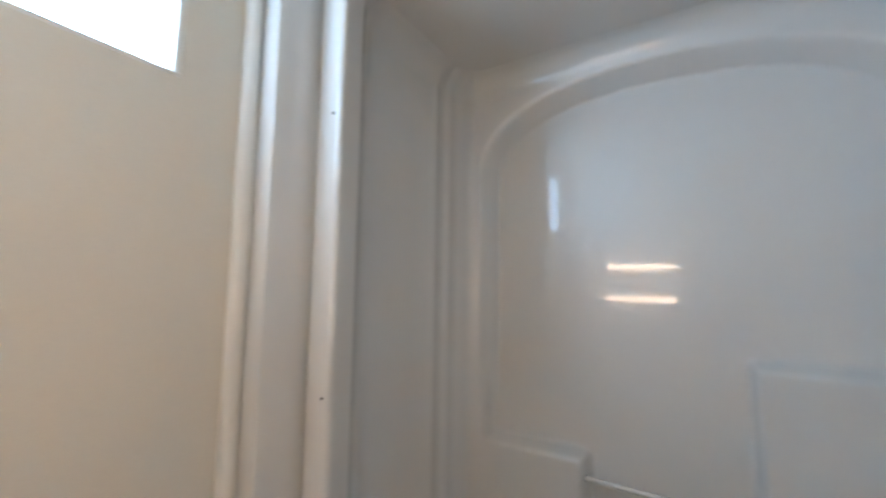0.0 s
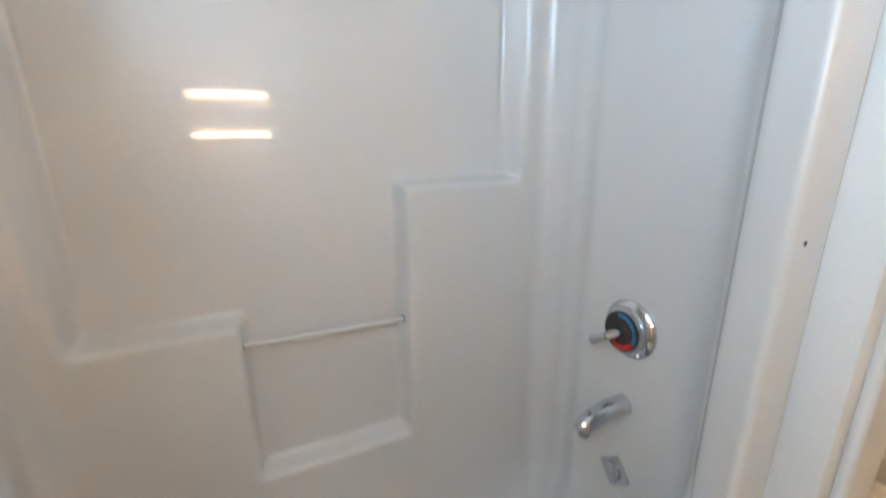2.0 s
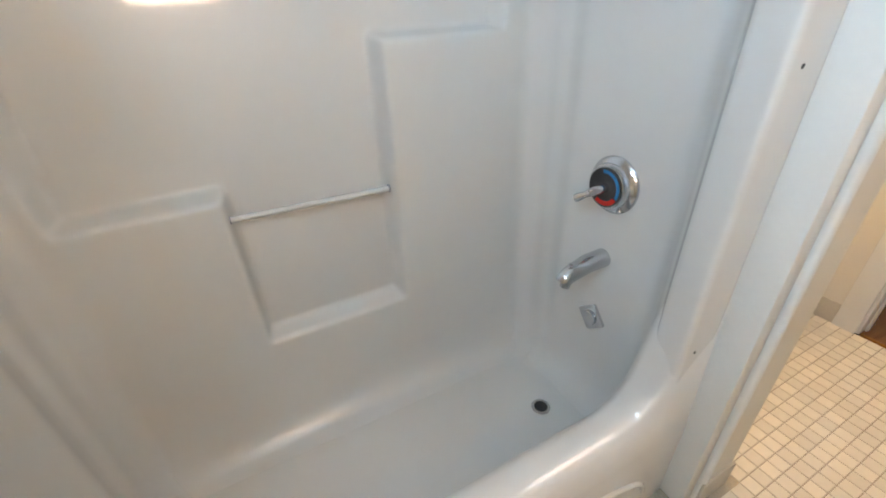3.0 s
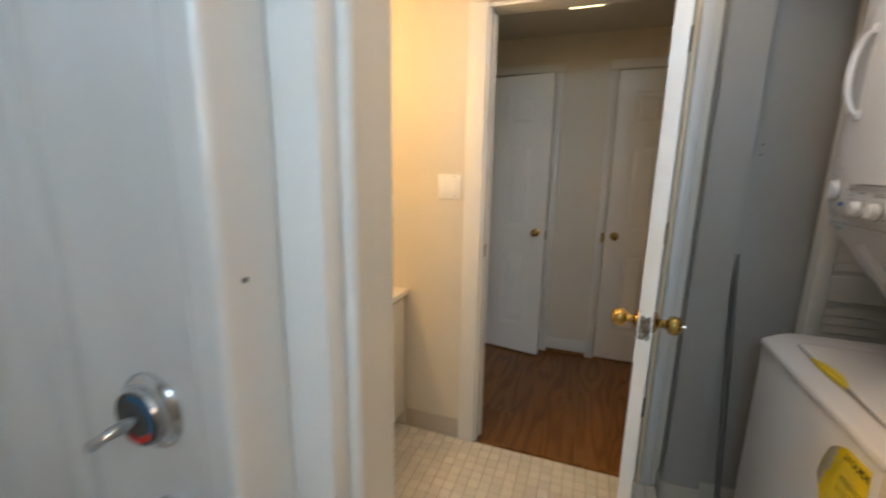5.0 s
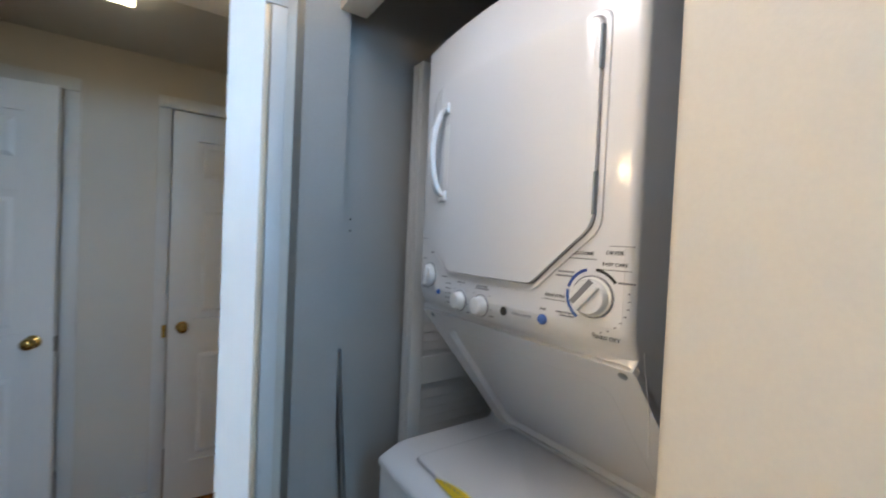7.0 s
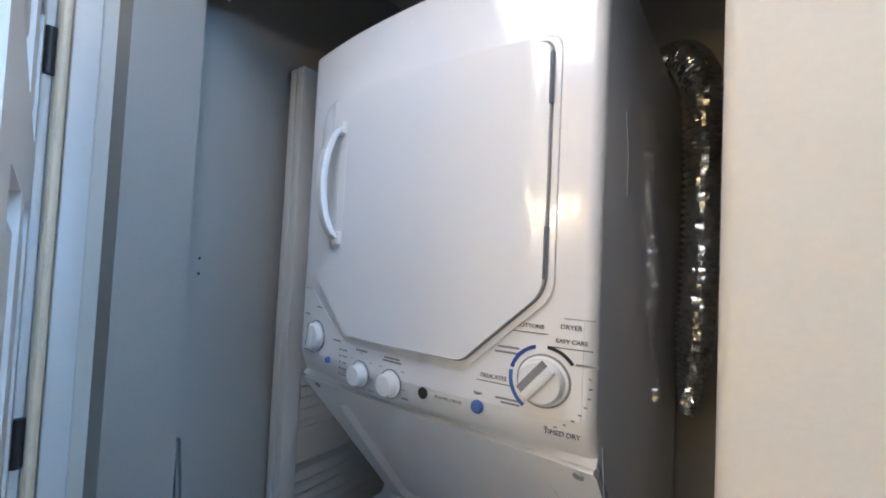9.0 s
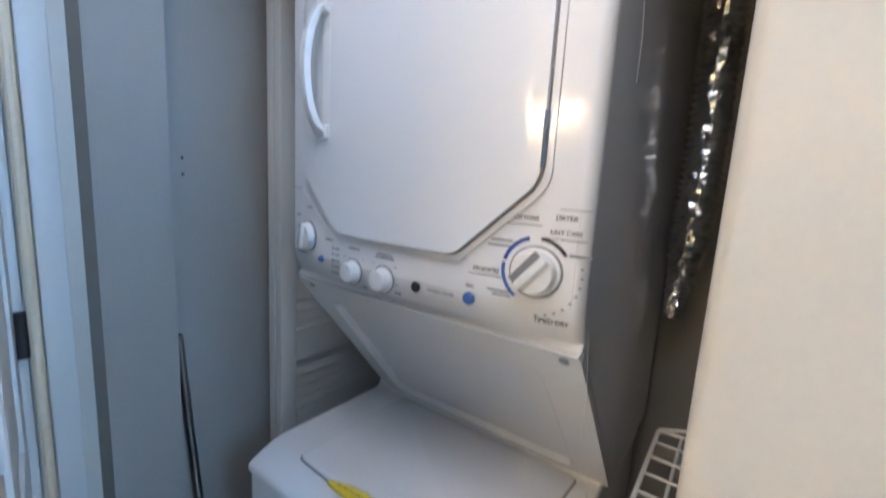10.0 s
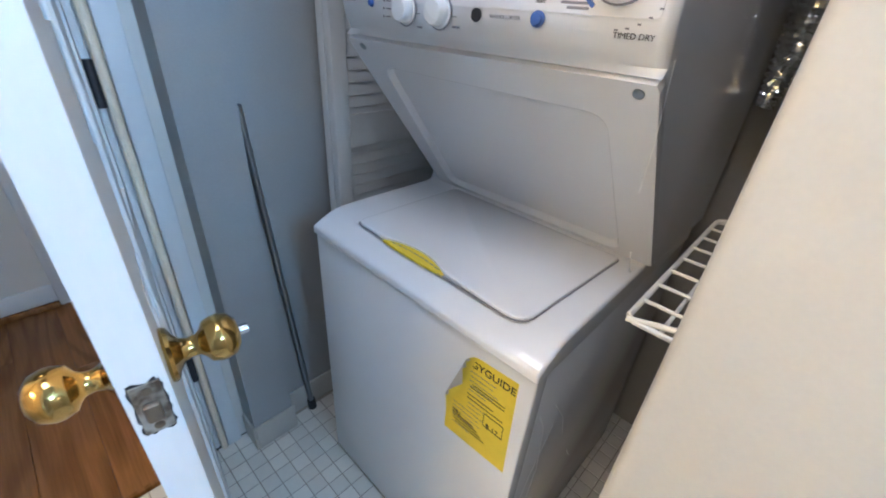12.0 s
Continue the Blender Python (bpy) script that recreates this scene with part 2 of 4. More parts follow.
def rounded(outline, radius, n=6):
    """The outline with its corners rounded; radius is a number or one for each corner."""
    out, k = [], len(outline)
    for i in range(k):
        p, a, b = Vector(outline[i]), Vector(outline[i - 1]), Vector(outline[(i + 1) % k])
        r = radius[i] if isinstance(radius, (list, tuple)) else radius
        u, v = (a - p).normalized(), (b - p).normalized()
        half = math.acos(max(-1, min(1, u.dot(v)))) / 2
        if r <= 0 or half > 1.55:
            out.append(tuple(p))
            continue
        d = r / math.tan(half)
        for j in range(n + 1):
            w = j / n
            q = (1 - w) ** 2 * (p + u * d) + 2 * w * (1 - w) * p + w * w * (p + v * d)
            out.append(tuple(q))
    return out


def words(text, size, m, material, parent, name="lettering", depth=0.0004, align="CENTER"):
    cu = bpy.data.curves.new("words", "FONT")
    cu.body, cu.size, cu.extrude, cu.align_x, cu.align_y = text, size, depth, align, "CENTER"
    tmp = bpy.data.objects.new("words", cu)
    me = bpy.data.meshes.new_from_object(tmp)
    me.transform(m)
    bpy.data.objects.remove(tmp)
    bpy.data.curves.remove(cu)
    me.name = name
    me.materials.append(material)
    ob = new(name, me)
    ob.parent = parent
    return ob


def wall(name, boxes, material, label):
    bm = bmesh.new()
    for b in boxes:
        box(*b, bm=bm)
    return tagged(part(name, bm, material), label, "wall", kind="structure")


# ---- structure ----
H = 2.44
WIN = (-1.64, -1.065, 1.93, 2.36)
tagged(wall("wall_west", [(-1.66, -1.52, -1.82, WIN[0], 0, H), (-1.66, -1.52, WIN[1], 0.22, 0, H), (-1.66, -1.52, WIN[0], WIN[1], 0, WIN[2]),
                   (-1.66, -1.52, WIN[0], WIN[1], WIN[3], H)], WALL, "cream painted wall with a small high window"))
wall("wall_north", [(-1.52, 1.40, 0.10, 0.22, 0, H)], WALL, "cream painted wall behind the tub and vanity")
wall("wall_partition", [(0.064, 0.196, -0.88, 0.10, 0, H)], WALL, "cream painted partition between the tub and the vanity")
wall("wall_east", [(1.35, 1.47, -0.728, 0.22, 0, H), (1.35, 1.47, -2.80, -1.51, 0, H), (1.35, 1.47, -1.51, -0.728, 2.10, H)], WALL,
     "cream painted wall with the doorway to the hall")
bm = bmesh.new()
prism(rounded([(-1.52, -1.72), (-1.52, -1.80), (0.313, -1.80), (0.313, -1.72)], [0, 0, 0.004, 0.011], 6), Matrix(), H, bm=bm)
tagged(part("wall_south", bm, WALL), "smooth cream wall ending at the laundry closet", "wall", kind="structure")
wall("wall_closet_west", [(0.10, 0.20, -2.80, -1.80, 0, H)], CLOSET_SHADED, "painted side wall of the laundry closet, darkened for shade")
wall("wall_closet_south", [(0.20, 1.37, -2.80, -2.68, 0, H)], CLOSET_SHADED, "painted back wall of the laundry closet, darkened for shade")
wall("wall_closet_east", [(1.325, 1.37, -2.68, -1.745, 0, H)], CLOSET_SHADED, "painted closet wall with two screw holes, darkened for shade")
wall("wall_pilaster", [(1.271, 1.37, -1.752, -1.622, 0, H)], CLOSET_SHADED, "narrow painted wall end beside the closet opening")
tagged(part("ceiling", box(-1.66, 1.47, -2.80, 0.22, H, H + 0.1), CEIL), "plain painted ceiling", "ceiling", kind="structure")
# hall
wall("wall_hall", [(2.61, 2.75, -2.6, -2.03, 0, 2.30), (2.61, 2.75, -1.32, -0.912, 0, 2.30), (2.61, 2.75, -0.19, 1.0, 0, 2.30),
                   (2.61, 2.75, -2.03, -1.32, 2.06, 2.30), (2.61, 2.75, -0.912, -0.19, 2.06, 2.30), ], WALL, "cream painted hall wall with two doorways")
wall("wall_hall_north", [(1.47, 3.4, 1.0, 1.1, 0, 2.30)], WALL, "cream painted end wall of the hall")
wall("wall_hall_south", [(1.47, 3.4, -2.7, -2.6, 0, 2.30)], WALL, "cream painted end wall of the hall")
wall("wall_hall_beyond", [(3.3, 3.4, -2.6, 1.0, 0, 2.30)], WALL, "painted wall of the room behind the hall doors")
tagged(part("ceiling_hall", box(1.47, 3.4, -2.7, 1.1, 2.30, 2.40), CEIL), "plain painted hall ceiling", "ceiling", kind="structure")
wall("wall_closet_header", [(0.313, 1.271, -1.80, -1.72, 2.11, H)], WALL, "painted header above the laundry closet opening")


def casing(name, boxes, label):
    bm = bmesh.new()
    for b in boxes:
        box(*b, bevel=0.004, bm=bm)
    return tagged(part(name, bm, TRIM), label, "trim", kind="structure")


casing("door_casing", [(1.334, 1.35, -0.736, -0.650, 0, 2.10), (1.334, 1.35, -1.574, -1.531, 0, 2.10), (1.334, 1.35, -1.574, -0.650, 2.101, 2.162)],
       "white gloss casing round the bathroom doorway")
casing("door_jamb", [(1.351, 1.468, -0.748, -0.729, 0, 2.08), (1.351, 1.468, -1.509, -1.494, 0, 2.08), (1.351, 1.468, -1.509, -0.729, 2.081, 2.099),
                     (1.40, 1.43, -0.758, -0.7485, 0, 2.07), (1.40, 1.43, -1.493, -1.482, 0, 2.07)], "white gloss jamb and stop of the doorway")
casing("hall_casing_closed_door", [(2.592, 2.61, -1.32, -1.262, 0, 2.06), (2.592, 2.61, -2.09, -2.03, 0, 2.06), (2.592, 2.61, -2.09, -1.262, 2.061, 2.12)],
       "white casing round the closed hall door")
casing("hall_casing_open_door", [(2.592, 2.61, -0.972, -0.914, 0, 2.06), (2.592, 2.61, -0.19, -0.13, 0, 2.06), (2.592, 2.61, -0.972, -0.13, 2.061, 2.12)],
       "white casing round the open hall door")
casing("baseboard_hall", [(2.596, 2.61, -1.261, -0.973, 0.03, 0.115)], "white baseboard on the hall wall")
tagged(part("shoe_molding", box(2.58, 2.596, -1.261, -0.973, 0, 0.03, 0.004), WOOD), "red-brown wooden shoe molding", "trim", kind="structure")
bm = bmesh.new()
for b in [(1.352, 1.361, -0.668, -0.37, 0, 0.105), (1.262, 1.2705, -1.76, -1.622, 0, 0.105), (1.262, 1.349, -1.6215, -1.613, 0, 0.105),
          (1.316, 1.325, -2.6, -1.77, 0, 0.105), (0.20, 0.209, -2.6, -1.81, 0, 0.105), (0.1965, 0.2055, -0.889, -0.37, 0, 0.105), (0.05, 0.2055, -0.889, -0.88, 0, 0.105)]:
    box(*b, bevel=0.003, bm=bm)
tagged(part("baseboard", bm, BASE), "beige vinyl cove baseboard along the walls", "baseboard", kind="structure")

# left trim board and the corner bead beside the tub
casing("tub_trim_west", [(-1.52, -1.436, -0.905, -0.774, 0, 2.33)], "white gloss trim board at the end of the tub").data.materials[0] = GEL
bm = tube([(-1.508, -0.922, 0.0), (-1.508, -0.922, 2.33)], 0.020, 14)
tagged(part("tub_bead_west", bm, TRIM), "white rounded bead beside the trim board", "trim", kind="structure")
bm = tube([(0.064, -0.872, 0.0), (0.064, -0.872, 2.43)], 0.0135, 12)
tagged(part("tub_corner_bead", bm, TRIM), "white rounded corner bead at the partition", "trim", kind="structure")
casing("tub_trim_east", [(0.002, 0.0635, -0.866, -0.772, 0, 2.33)], "beige side board between the tub edge and the partition")

# window in the west wall
win = empty("window_1", "small high white window with bright daylight", "window", (-1.59, -1.365, 2.13), kind="structure")
bm = bmesh.new()
for b in [(-1.545, -1.524, WIN[0], WIN[1], WIN[2], WIN[2] + 0.012), (-1.545, -1.524, WIN[0], WIN[1], WIN[3] - 0.012, WIN[3]),
          (-1.545, -1.524, WIN[0], WIN[0] + 0.012, WIN[2] + 0.012, WIN[3] - 0.012), (-1.545, -1.524, WIN[1] - 0.012, WIN[1], WIN[2] + 0.012, WIN[3] - 0.012)]:
    box(*b, bevel=0.003, bm=bm)
f = part("window_frame", bm, TRIM, win)
g = part("pane", box(-1.536, -1.532, WIN[0] + 0.012, WIN[1] - 0.012, WIN[2] + 0.012, WIN[3] - 0.012), GLASS, win)
for o in (f, g):
    o.matrix_parent_inverse = Matrix.Translation((1.59, 1.365, -2.13))
g.visible_shadow = False
tagged(part("backdrop", box(-2.6, -2.58, -3.4, 0.6, 0.8, 4.2), SKY_GLOW), "bright pale blue daylight outside", "sky", kind="structure")


def at_origin(top):
    """Parts keep world coordinates: undo the place of their parent."""
    for o in top.children:
        o.matrix_parent_inverse = Matrix.Translation(-top.location)


# ---- tub and surround ----
def smooth_path(points, radii, step):
    """A polyline with rounded corners, cut into even steps."""
    pts = []
    for i, p in enumerate(points):
        p = Vector(p)
        if i in (0, len(points) - 1):
            pts.append(p)
            continue
        a, b = Vector(points[i - 1]), Vector(points[i + 1])
        u, v = (a - p).normalized(), (b - p).normalized()
        half = math.acos(max(-1, min(1, u.dot(v)))) / 2
        d = min(radii[i] / math.tan(half), (a - p).length * 0.49, (b - p).length * 0.49)
        for k in range(13):
            w = k / 12
            pts.append((1 - w) ** 2 * (p + u * d) + 2 * w * (1 - w) * p + w * w * (p + v * d))
    arr = np.array([[q.x, q.y] for q in pts])
    s = np.concatenate([[0], np.cumsum(np.hypot(*np.diff(arr, axis=0).T))])
    n = int(s[-1] / step)
    t = np.linspace(0, s[-1], n)
    return np.stack([np.interp(t, s, arr[:, 0]), np.interp(t, s, arr[:, 1])], 1)


def blur(a, sigma, axis):
    k = np.arange(-int(3 * sigma) - 1, int(3 * sigma) + 2)
    w = np.exp(-k ** 2 / (2 * sigma ** 2))
    w /= w.sum()
    pad = [(0, 0), (0, 0)]
    pad[axis] = (len(k) // 2, len(k) // 2)
    a = np.pad(a, pad, mode="edge")
    return np.apply_along_axis(lambda q: np.convolve(q, w, mode="valid"), axis, a)


def ramp(a, n, axis):
    """A straight slope n cells wide in place of a step."""
    pad = [(0, 0), (0, 0)]
    pad[axis] = (n // 2, n // 2)
    a = np.pad(a, pad, mode="edge")
    return np.apply_along_axis(lambda q: np.convolve(q, np.ones(n) / n, mode="valid"), axis, a)


def step01(x, w):
    return np.clip(x / w + 0.5, 0, 1)


XL, XR, YB, YF = -1.452, 0.0, -0.062, -0.80
RIM = 0.42


def surround():
    step, rise = 0.005, 0.008
    half = [(XR, -0.60), (XR - 0.025, -0.66), (XR - 0.11, -0.715), (XR - 0.128, -0.80), (XR - 0.015, -0.802), (XR + 0.03, -0.76)]
    right = [(XR - 0.055, YB), (XR - 0.022, YB - 0.060), (XR, YB - 0.130)] + half
    left = [(XL + XR - x - (0.034 if -0.801 < y < -0.70 and x < XR - 0.1 else 0), y) for x, y in right][::-1]
    rad = [0, 0.022, 0.014, 0.03, 0.05, 0.10, 0.045, 0.045, 0.045, 0.045, 0.045, 0.045, 0.10, 0.05, 0.03, 0.014, 0.022, 0]
    path = smooth_path(left + right, rad, step)
    z = np.arange(0.10, 2.36, rise)
    tang = np.gradient(path, axis=0)
    tang /= np.linalg.norm(tang, axis=1, keepdims=True)
    inward = np.stack([tang[:, 1], -tang[:, 0]], 1)
    X, Z = np.meshgrid(path[:, 0], z, indexing="ij")
    Y = np.repeat(path[:, 1:2], len(z), 1)
    back = Y > -0.20
    u = np.clip(np.abs(X + 0.742) / 0.60, 0, 1)
    top = 1.93 + 0.31 * (1 - u ** 2.4) ** (1 / 2.4)
    arch = back & (np.abs(X + 0.742) < 0.595) & (Z < top) & (Z > 0.985)
    arch &= ~((X > -0.527) & (Z < 1.322))
    niche = back & (X > -0.985) & (X < -0.535) & (Z > 0.505) & (Z < 1.2)
    mask = (arch | niche).astype(float)
    fine = blur(blur(mask, 1.4, 0), 0.9, 1)
    wide = blur(blur(ramp(ramp(mask, 11, 0), 7, 1), 1.2, 0), 0.75, 1)
    inner = (wide > 0.95).astype(float)
    lip = blur(blur(inner, 1.4, 0), 0.9, 1)
    up = step01(Z - 1.50, 0.30)
    side = back & (X < -1.20)
    w = np.where(side & (Z > 1.1), np.maximum(up, step01(Z - 1.12, 0.2)), up)
    depth = 0.068 * (fine * (1 - w) + wide * w) + 0.005 * 4 * lip * (1 - lip) * w
    # the end walls sink a little behind a soft vertical fold
    ends = ((Y < -0.285) & (Y > -0.63) & (Z < 2.14)).astype(float)
    depth += np.where(X > -0.7, 0.034 - 0.020 * np.clip((Z - 0.9) / 1.07, 0, 1), 0.016) * blur(blur(ends, 7.0, 0), 4.0, 1)
    # soft ridge where corner and end wall meet, and a rolled top edge
    for fold in (0.165, 0.245):
        depth -= 0.004 * np.exp(-((Y + fold) / 0.020) ** 2) * (np.abs(X + 0.7) > 0.6)
    roll = np.clip((Z - 2.265) / 0.09, 0, 1)
    depth -= 0.09 * (1 - np.sqrt(np.clip(1 - roll ** 2, 0, 1)))
    foot = np.clip((0.26 - Z) / 0.16, 0, 1)
    inset = 0.12 * (1 - np.sqrt(np.clip(1 - foot ** 2, 0, 1)))
    front = np.clip((Y + 0.64) / 0.04, 0, 1)
    push = depth - inset * front
    PX = X - inward[:, 0:1] * push
    PY = Y - inward[:, 1:2] * push
    # the two upright flanges end on the rim
    n, k = X.shape
    verts = np.stack([PX, PY, Z], 2).reshape(-1, 3)
    faces = []
    low = np.searchsorted(z, RIM - 0.03)
    for i in range(n - 1):
        first = low if path[i, 1] < -0.655 else 0
        for j in range(first, k - 1):
            a = i * k + j
            faces.append((a, a + k, a + k + 1, a + 1))
    return verts, faces


tub = empty("bathtub", "white glossy fibreglass bathtub with a moulded surround", "bathtub", (-0.7, -0.4, 0))
verts, faces = surround()
me = bpy.data.meshes.new("surround")
me.from_pydata(verts.tolist(), [], faces)
me.polygons.foreach_set("use_smooth", [True] * len(me.polygons))
me.materials.append(GEL)
sur = new("surround", me)
sur.parent = tub
tagged(sur, "arched white gelcoat wall surround with ledges")


def basin():
    """Floor, inner front wall, broad rim and apron of the tub, swept along x."""
    prof = [(-0.14, 0.100), (-0.30, 0.098), (-0.45, 0.098), (-0.58, 0.102), (-0.628, 0.118), (-0.652, 0.155), (-0.664, 0.22), (-0.674, 0.32),
            (-0.682, 0.385), (-0.692, 0.408), (-0.712, 0.419), (-0.745, 0.421), (-0.775, 0.417), (-0.797, 0.402), (-0.810, 0.375), (-0.814, 0.33),
            (-0.812, 0.20), (-0.812, 0.06), (-0.812, 0.0)]
    xs = np.concatenate([np.linspace(XL - 0.03, XL + 0.20, 24), np.linspace(XL + 0.22, XR - 0.22, 30), np.linspace(XR - 0.20, XR + 0.03, 24)])
    bm = bmesh.new()
    rows = []
    for x in xs:
        e = min(x - XL, XR - x)
        row = []
        for y, zz in prof:
            inner = y > -0.70
            lift = 0.0
            if zz > 0.39:
                d = min(max((0.30 - e) / 0.172, 0), 1)
                lift = 0.172 * (1 - math.sqrt(1 - d * d)) + max(0, 0.128 - e) * 2.5
            if inner and zz < 0.2:
                lift = 0.0
            row.append(bm.verts.new((x, y, zz + lift)))
        rows.append(row)
    for a, b in zip(rows, rows[1:]):
        for i in range(len(prof) - 1):
            bm.faces.new((a[i], b[i], b[i + 1], a[i + 1]))
    return bm


part("basin", basin(), GEL, tub, "white tub floor, rim and apron", 80)
# cap over the tub
bm = bmesh.new()
cap = rounded([(XL + 0.07, -0.79), (XR - 0.07, -0.79), (XR - 0.07, YB - 0.075), (XL + 0.07, YB - 0.075)], [0, 0, 0.10, 0.10], 10)
prism(cap, Matrix.Translation((0, 0, 2.350)), 0.02, bm=bm)
part("cap", bm, GEL, tub, "glossy white top of the surround")
# raised bow on the apron
arc = [(-0.70 + 0.58 * math.cos(a), -0.813, 0.06 + 0.20 * math.sin(a) ** 0.6) for a in (math.pi * (0.02 + 0.96 * i / 40) for i in range(41))]
part("apron_ridge", tube(arc, 0.009, 8), GEL, tub)
for x, zz in ((XR - 0.085, 1.272), (XR - 0.087, 0.646), (XR - 0.085, 1.94), (XL + 0.070, 1.94), (XL + 0.070, 1.268), (XL + 0.070, 0.646)):
    part("screw_hole", lathe([(0.004, 0), (0.0045, 0.0012), (0.002, 0.0016)], pose(x, -0.8015, zz, 90, 0, 0), 10), GAP, tub, "dark screw hole")
part("towel_bar", tube([(-1.0, -0.030, 0.913), (-0.52, -0.030, 0.900)], 0.0085, 14), CLEAR, tub, "clear acrylic towel bar")
for x, zz in ((-0.988, 0.9127), (-0.536, 0.9004)):
    part("bar_socket", lathe([(0.012, 0), (0.012, 0.006)], pose(x - 0.003, -0.030, zz, 0, 90, 0), 14), GREY_INK, tub)
dr = part("drain", lathe([(0.032, 0), (0.034, 0.002), (0.031, 0.005), (0.024, 0.004), (0.022, 0.001)], pose(-0.19, -0.43, 0.0985), 28), CHROME, tub, "chrome drain ring")
part("drain_hole", lathe([(0.0225, 0), (0.0225, 0.0025)], pose(-0.19, -0.43, 0.1005), 20), GAP, dr, "dark drain opening")
at_origin(tub)
dr.children[0].matrix_parent_inverse = Matrix()

YV = -0.392
valve = empty("shower_valve", "round chrome shower valve with black dial", "shower valve", (0.0, YV, 0.895))
WALLX = pose(0.033, YV, 0.897, 0, -90, 0)
part("escutcheon", lathe([(0.087, 0), (0.087, 0.006), (0.081, 0.014), (0.069, 0.019), (0.067, 0.030), (0.063, 0.036), (0.052, 0.037)], WALLX, 40), CHROME, valve, "stepped chrome plate")
part("dial_face", lathe([(0.0585, 0.036), (0.0585, 0.0395)], WALLX, 36), BLACK, valve, "black dial face")


def ring_piece(m, r0, r1, a0, a1, h, n=18):
    out = [(r1 * math.cos(a), r1 * math.sin(a)) for a in np.linspace(a0, a1, n)] + [(r0 * math.cos(a), r0 * math.sin(a)) for a in np.linspace(a1, a0, n)]
    return prism(out, m, h)


# in this frame x points down and y towards the front
part("cold_mark", ring_piece(WALLX @ pose(0, 0, 0.0396), 0.043, 0.053, radians(-115), radians(15), 0.0012), LIGHT_BLUE, valve, "blue cold arc")
part("hot_mark", ring_piece(WALLX @ pose(0, 0, 0.0396), 0.040, 0.053, radians(-210), radians(-122), 0.0012), RED, valve, "red hot arc")
lev = bmesh.new()
tube([(-0.006, YV, 0.897), (-0.040, YV, 0.896), (-0.058, YV + 0.008, 0.890)], [0.015, 0.013, 0.012], 16, lev)
tube([(-0.046, YV + 0.002, 0.893), (-0.054, YV + 0.022, 0.880), (-0.062, YV + 0.044, 0.864), (-0.065, YV + 0.050, 0.860)], [0.012, 0.010, 0.0135, 0.012], 14, lev)
part("lever", lev, CHROME, valve, "chrome lever handle")
at_origin(valve)

spout = empty("tub_spout", "chrome tub spout on the end wall", "tub spout", (0.0, YV, 0.63))
bm = bmesh.new()
tube([(0.040, YV - 0.006, 0.656), (-0.03, YV, 0.650), (-0.075, YV, 0.638), (-0.105, YV, 0.631), (-0.125, YV, 0.619), (-0.131, YV, 0.613)],
     [0.032, 0.031, 0.0285, 0.027, 0.0235, 0.019], 22, bm)
part("body", bm, CHROME, spout)
bm = tube([(-0.107, YV, 0.622), (-0.112, YV, 0.592)], [0.018, 0.0165], 18)
part("outlet", bm, CHROME, spout)
bm = lathe([(0.004, 0), (0.004, 0.012), (0.008, 0.014), (0.008, 0.022), (0.004, 0.024)], pose(-0.098, YV, 0.650), 14)
part("diverter_knob", bm, CHROME, spout, "small chrome pull knob")
at_origin(spout)

over = empty("overflow_plate", "square chrome overflow plate turned on its corner", "overflow plate", (0.0, -0.38, 0.40))
PLX = pose(0.033, -0.400, 0.412, 0, -90, 0) @ pose(0, 0, 0, 0, 0, 40)
part("plate", prism(rounded([(-0.042, -0.042), (0.042, -0.042), (0.042, 0.042), (-0.042, 0.042)], 0.009, 4), PLX, 0.010, 0.003), CHROME, over)
part("knob", lathe([(0.027, 0.010), (0.028, 0.016), (0.026, 0.021), (0.016, 0.022)], PLX, 26), CHROME, over)
at_origin(over)

shower = empty("wall_shower", "chrome shower head on a bent arm", "shower head", (0.0, -0.42, 1.97))
part("flange", lathe([(0.033, 0), (0.033, 0.004), (0.026, 0.011), (0.015, 0.014)], pose(0.034, -0.465, 1.955, 0, -90, 0), 28), CHROME, shower)
part("arm", tube([(0.036, -0.465, 1.955), (-0.005, -0.452, 1.960), (-0.032, -0.444, 1.952), (-0.052, -0.436, 1.932), (-0.060, -0.432, 1.920)], 0.0105, 14), CHROME, shower)
d0, d1 = Vector((-0.058, -0.433, 1.922)), Vector((-0.112, -0.412, 1.842))
HEADM = Matrix.Translation(d0) @ (d1 - d0).to_track_quat("Z", "Y").to_matrix().to_4x4()
part("collar", lathe([(0.013, -0.004), (0.016, 0.0), (0.016, 0.012), (0.013, 0.016)], HEADM, 12), CHROME, shower)
part("head", lathe([(0.014, 0.014), (0.019, 0.018), (0.021, 0.034), (0.031, 0.088), (0.032, 0.098), (0.029, 0.102), (0.026, 0.099)], HEADM, 28), CHROME, shower, "tapered chrome head")
for i in range(6):
    a = 2 * math.pi * i / 6
    part("nozzle", lathe([(0.0062, 0.097), (0.0062, 0.1008), (0.003, 0.1012)], HEADM @ Matrix.Translation((0.0175 * math.cos(a), 0.0175 * math.sin(a), 0)), 10), GAP, shower, "dark nozzle")
bm = tube([HEADM @ Vector((0.0, -0.024, 0.055)), HEADM @ Vector((0.0, -0.048, 0.055))], 0.006, 10)
tube([HEADM @ Vector((0.0, -0.048, 0.030)), HEADM @ Vector((0.0, -0.048, 0.082))], 0.006, 10, bm)
part("spray_lever", bm, CHROME, shower, "chrome T-shaped lever")
at_origin(shower)

# two-tube lamp on the south wall
wl = empty("wall_light", "wall light with two warm horizontal tubes", "wall light", (-0.99, -1.72, 1.57))
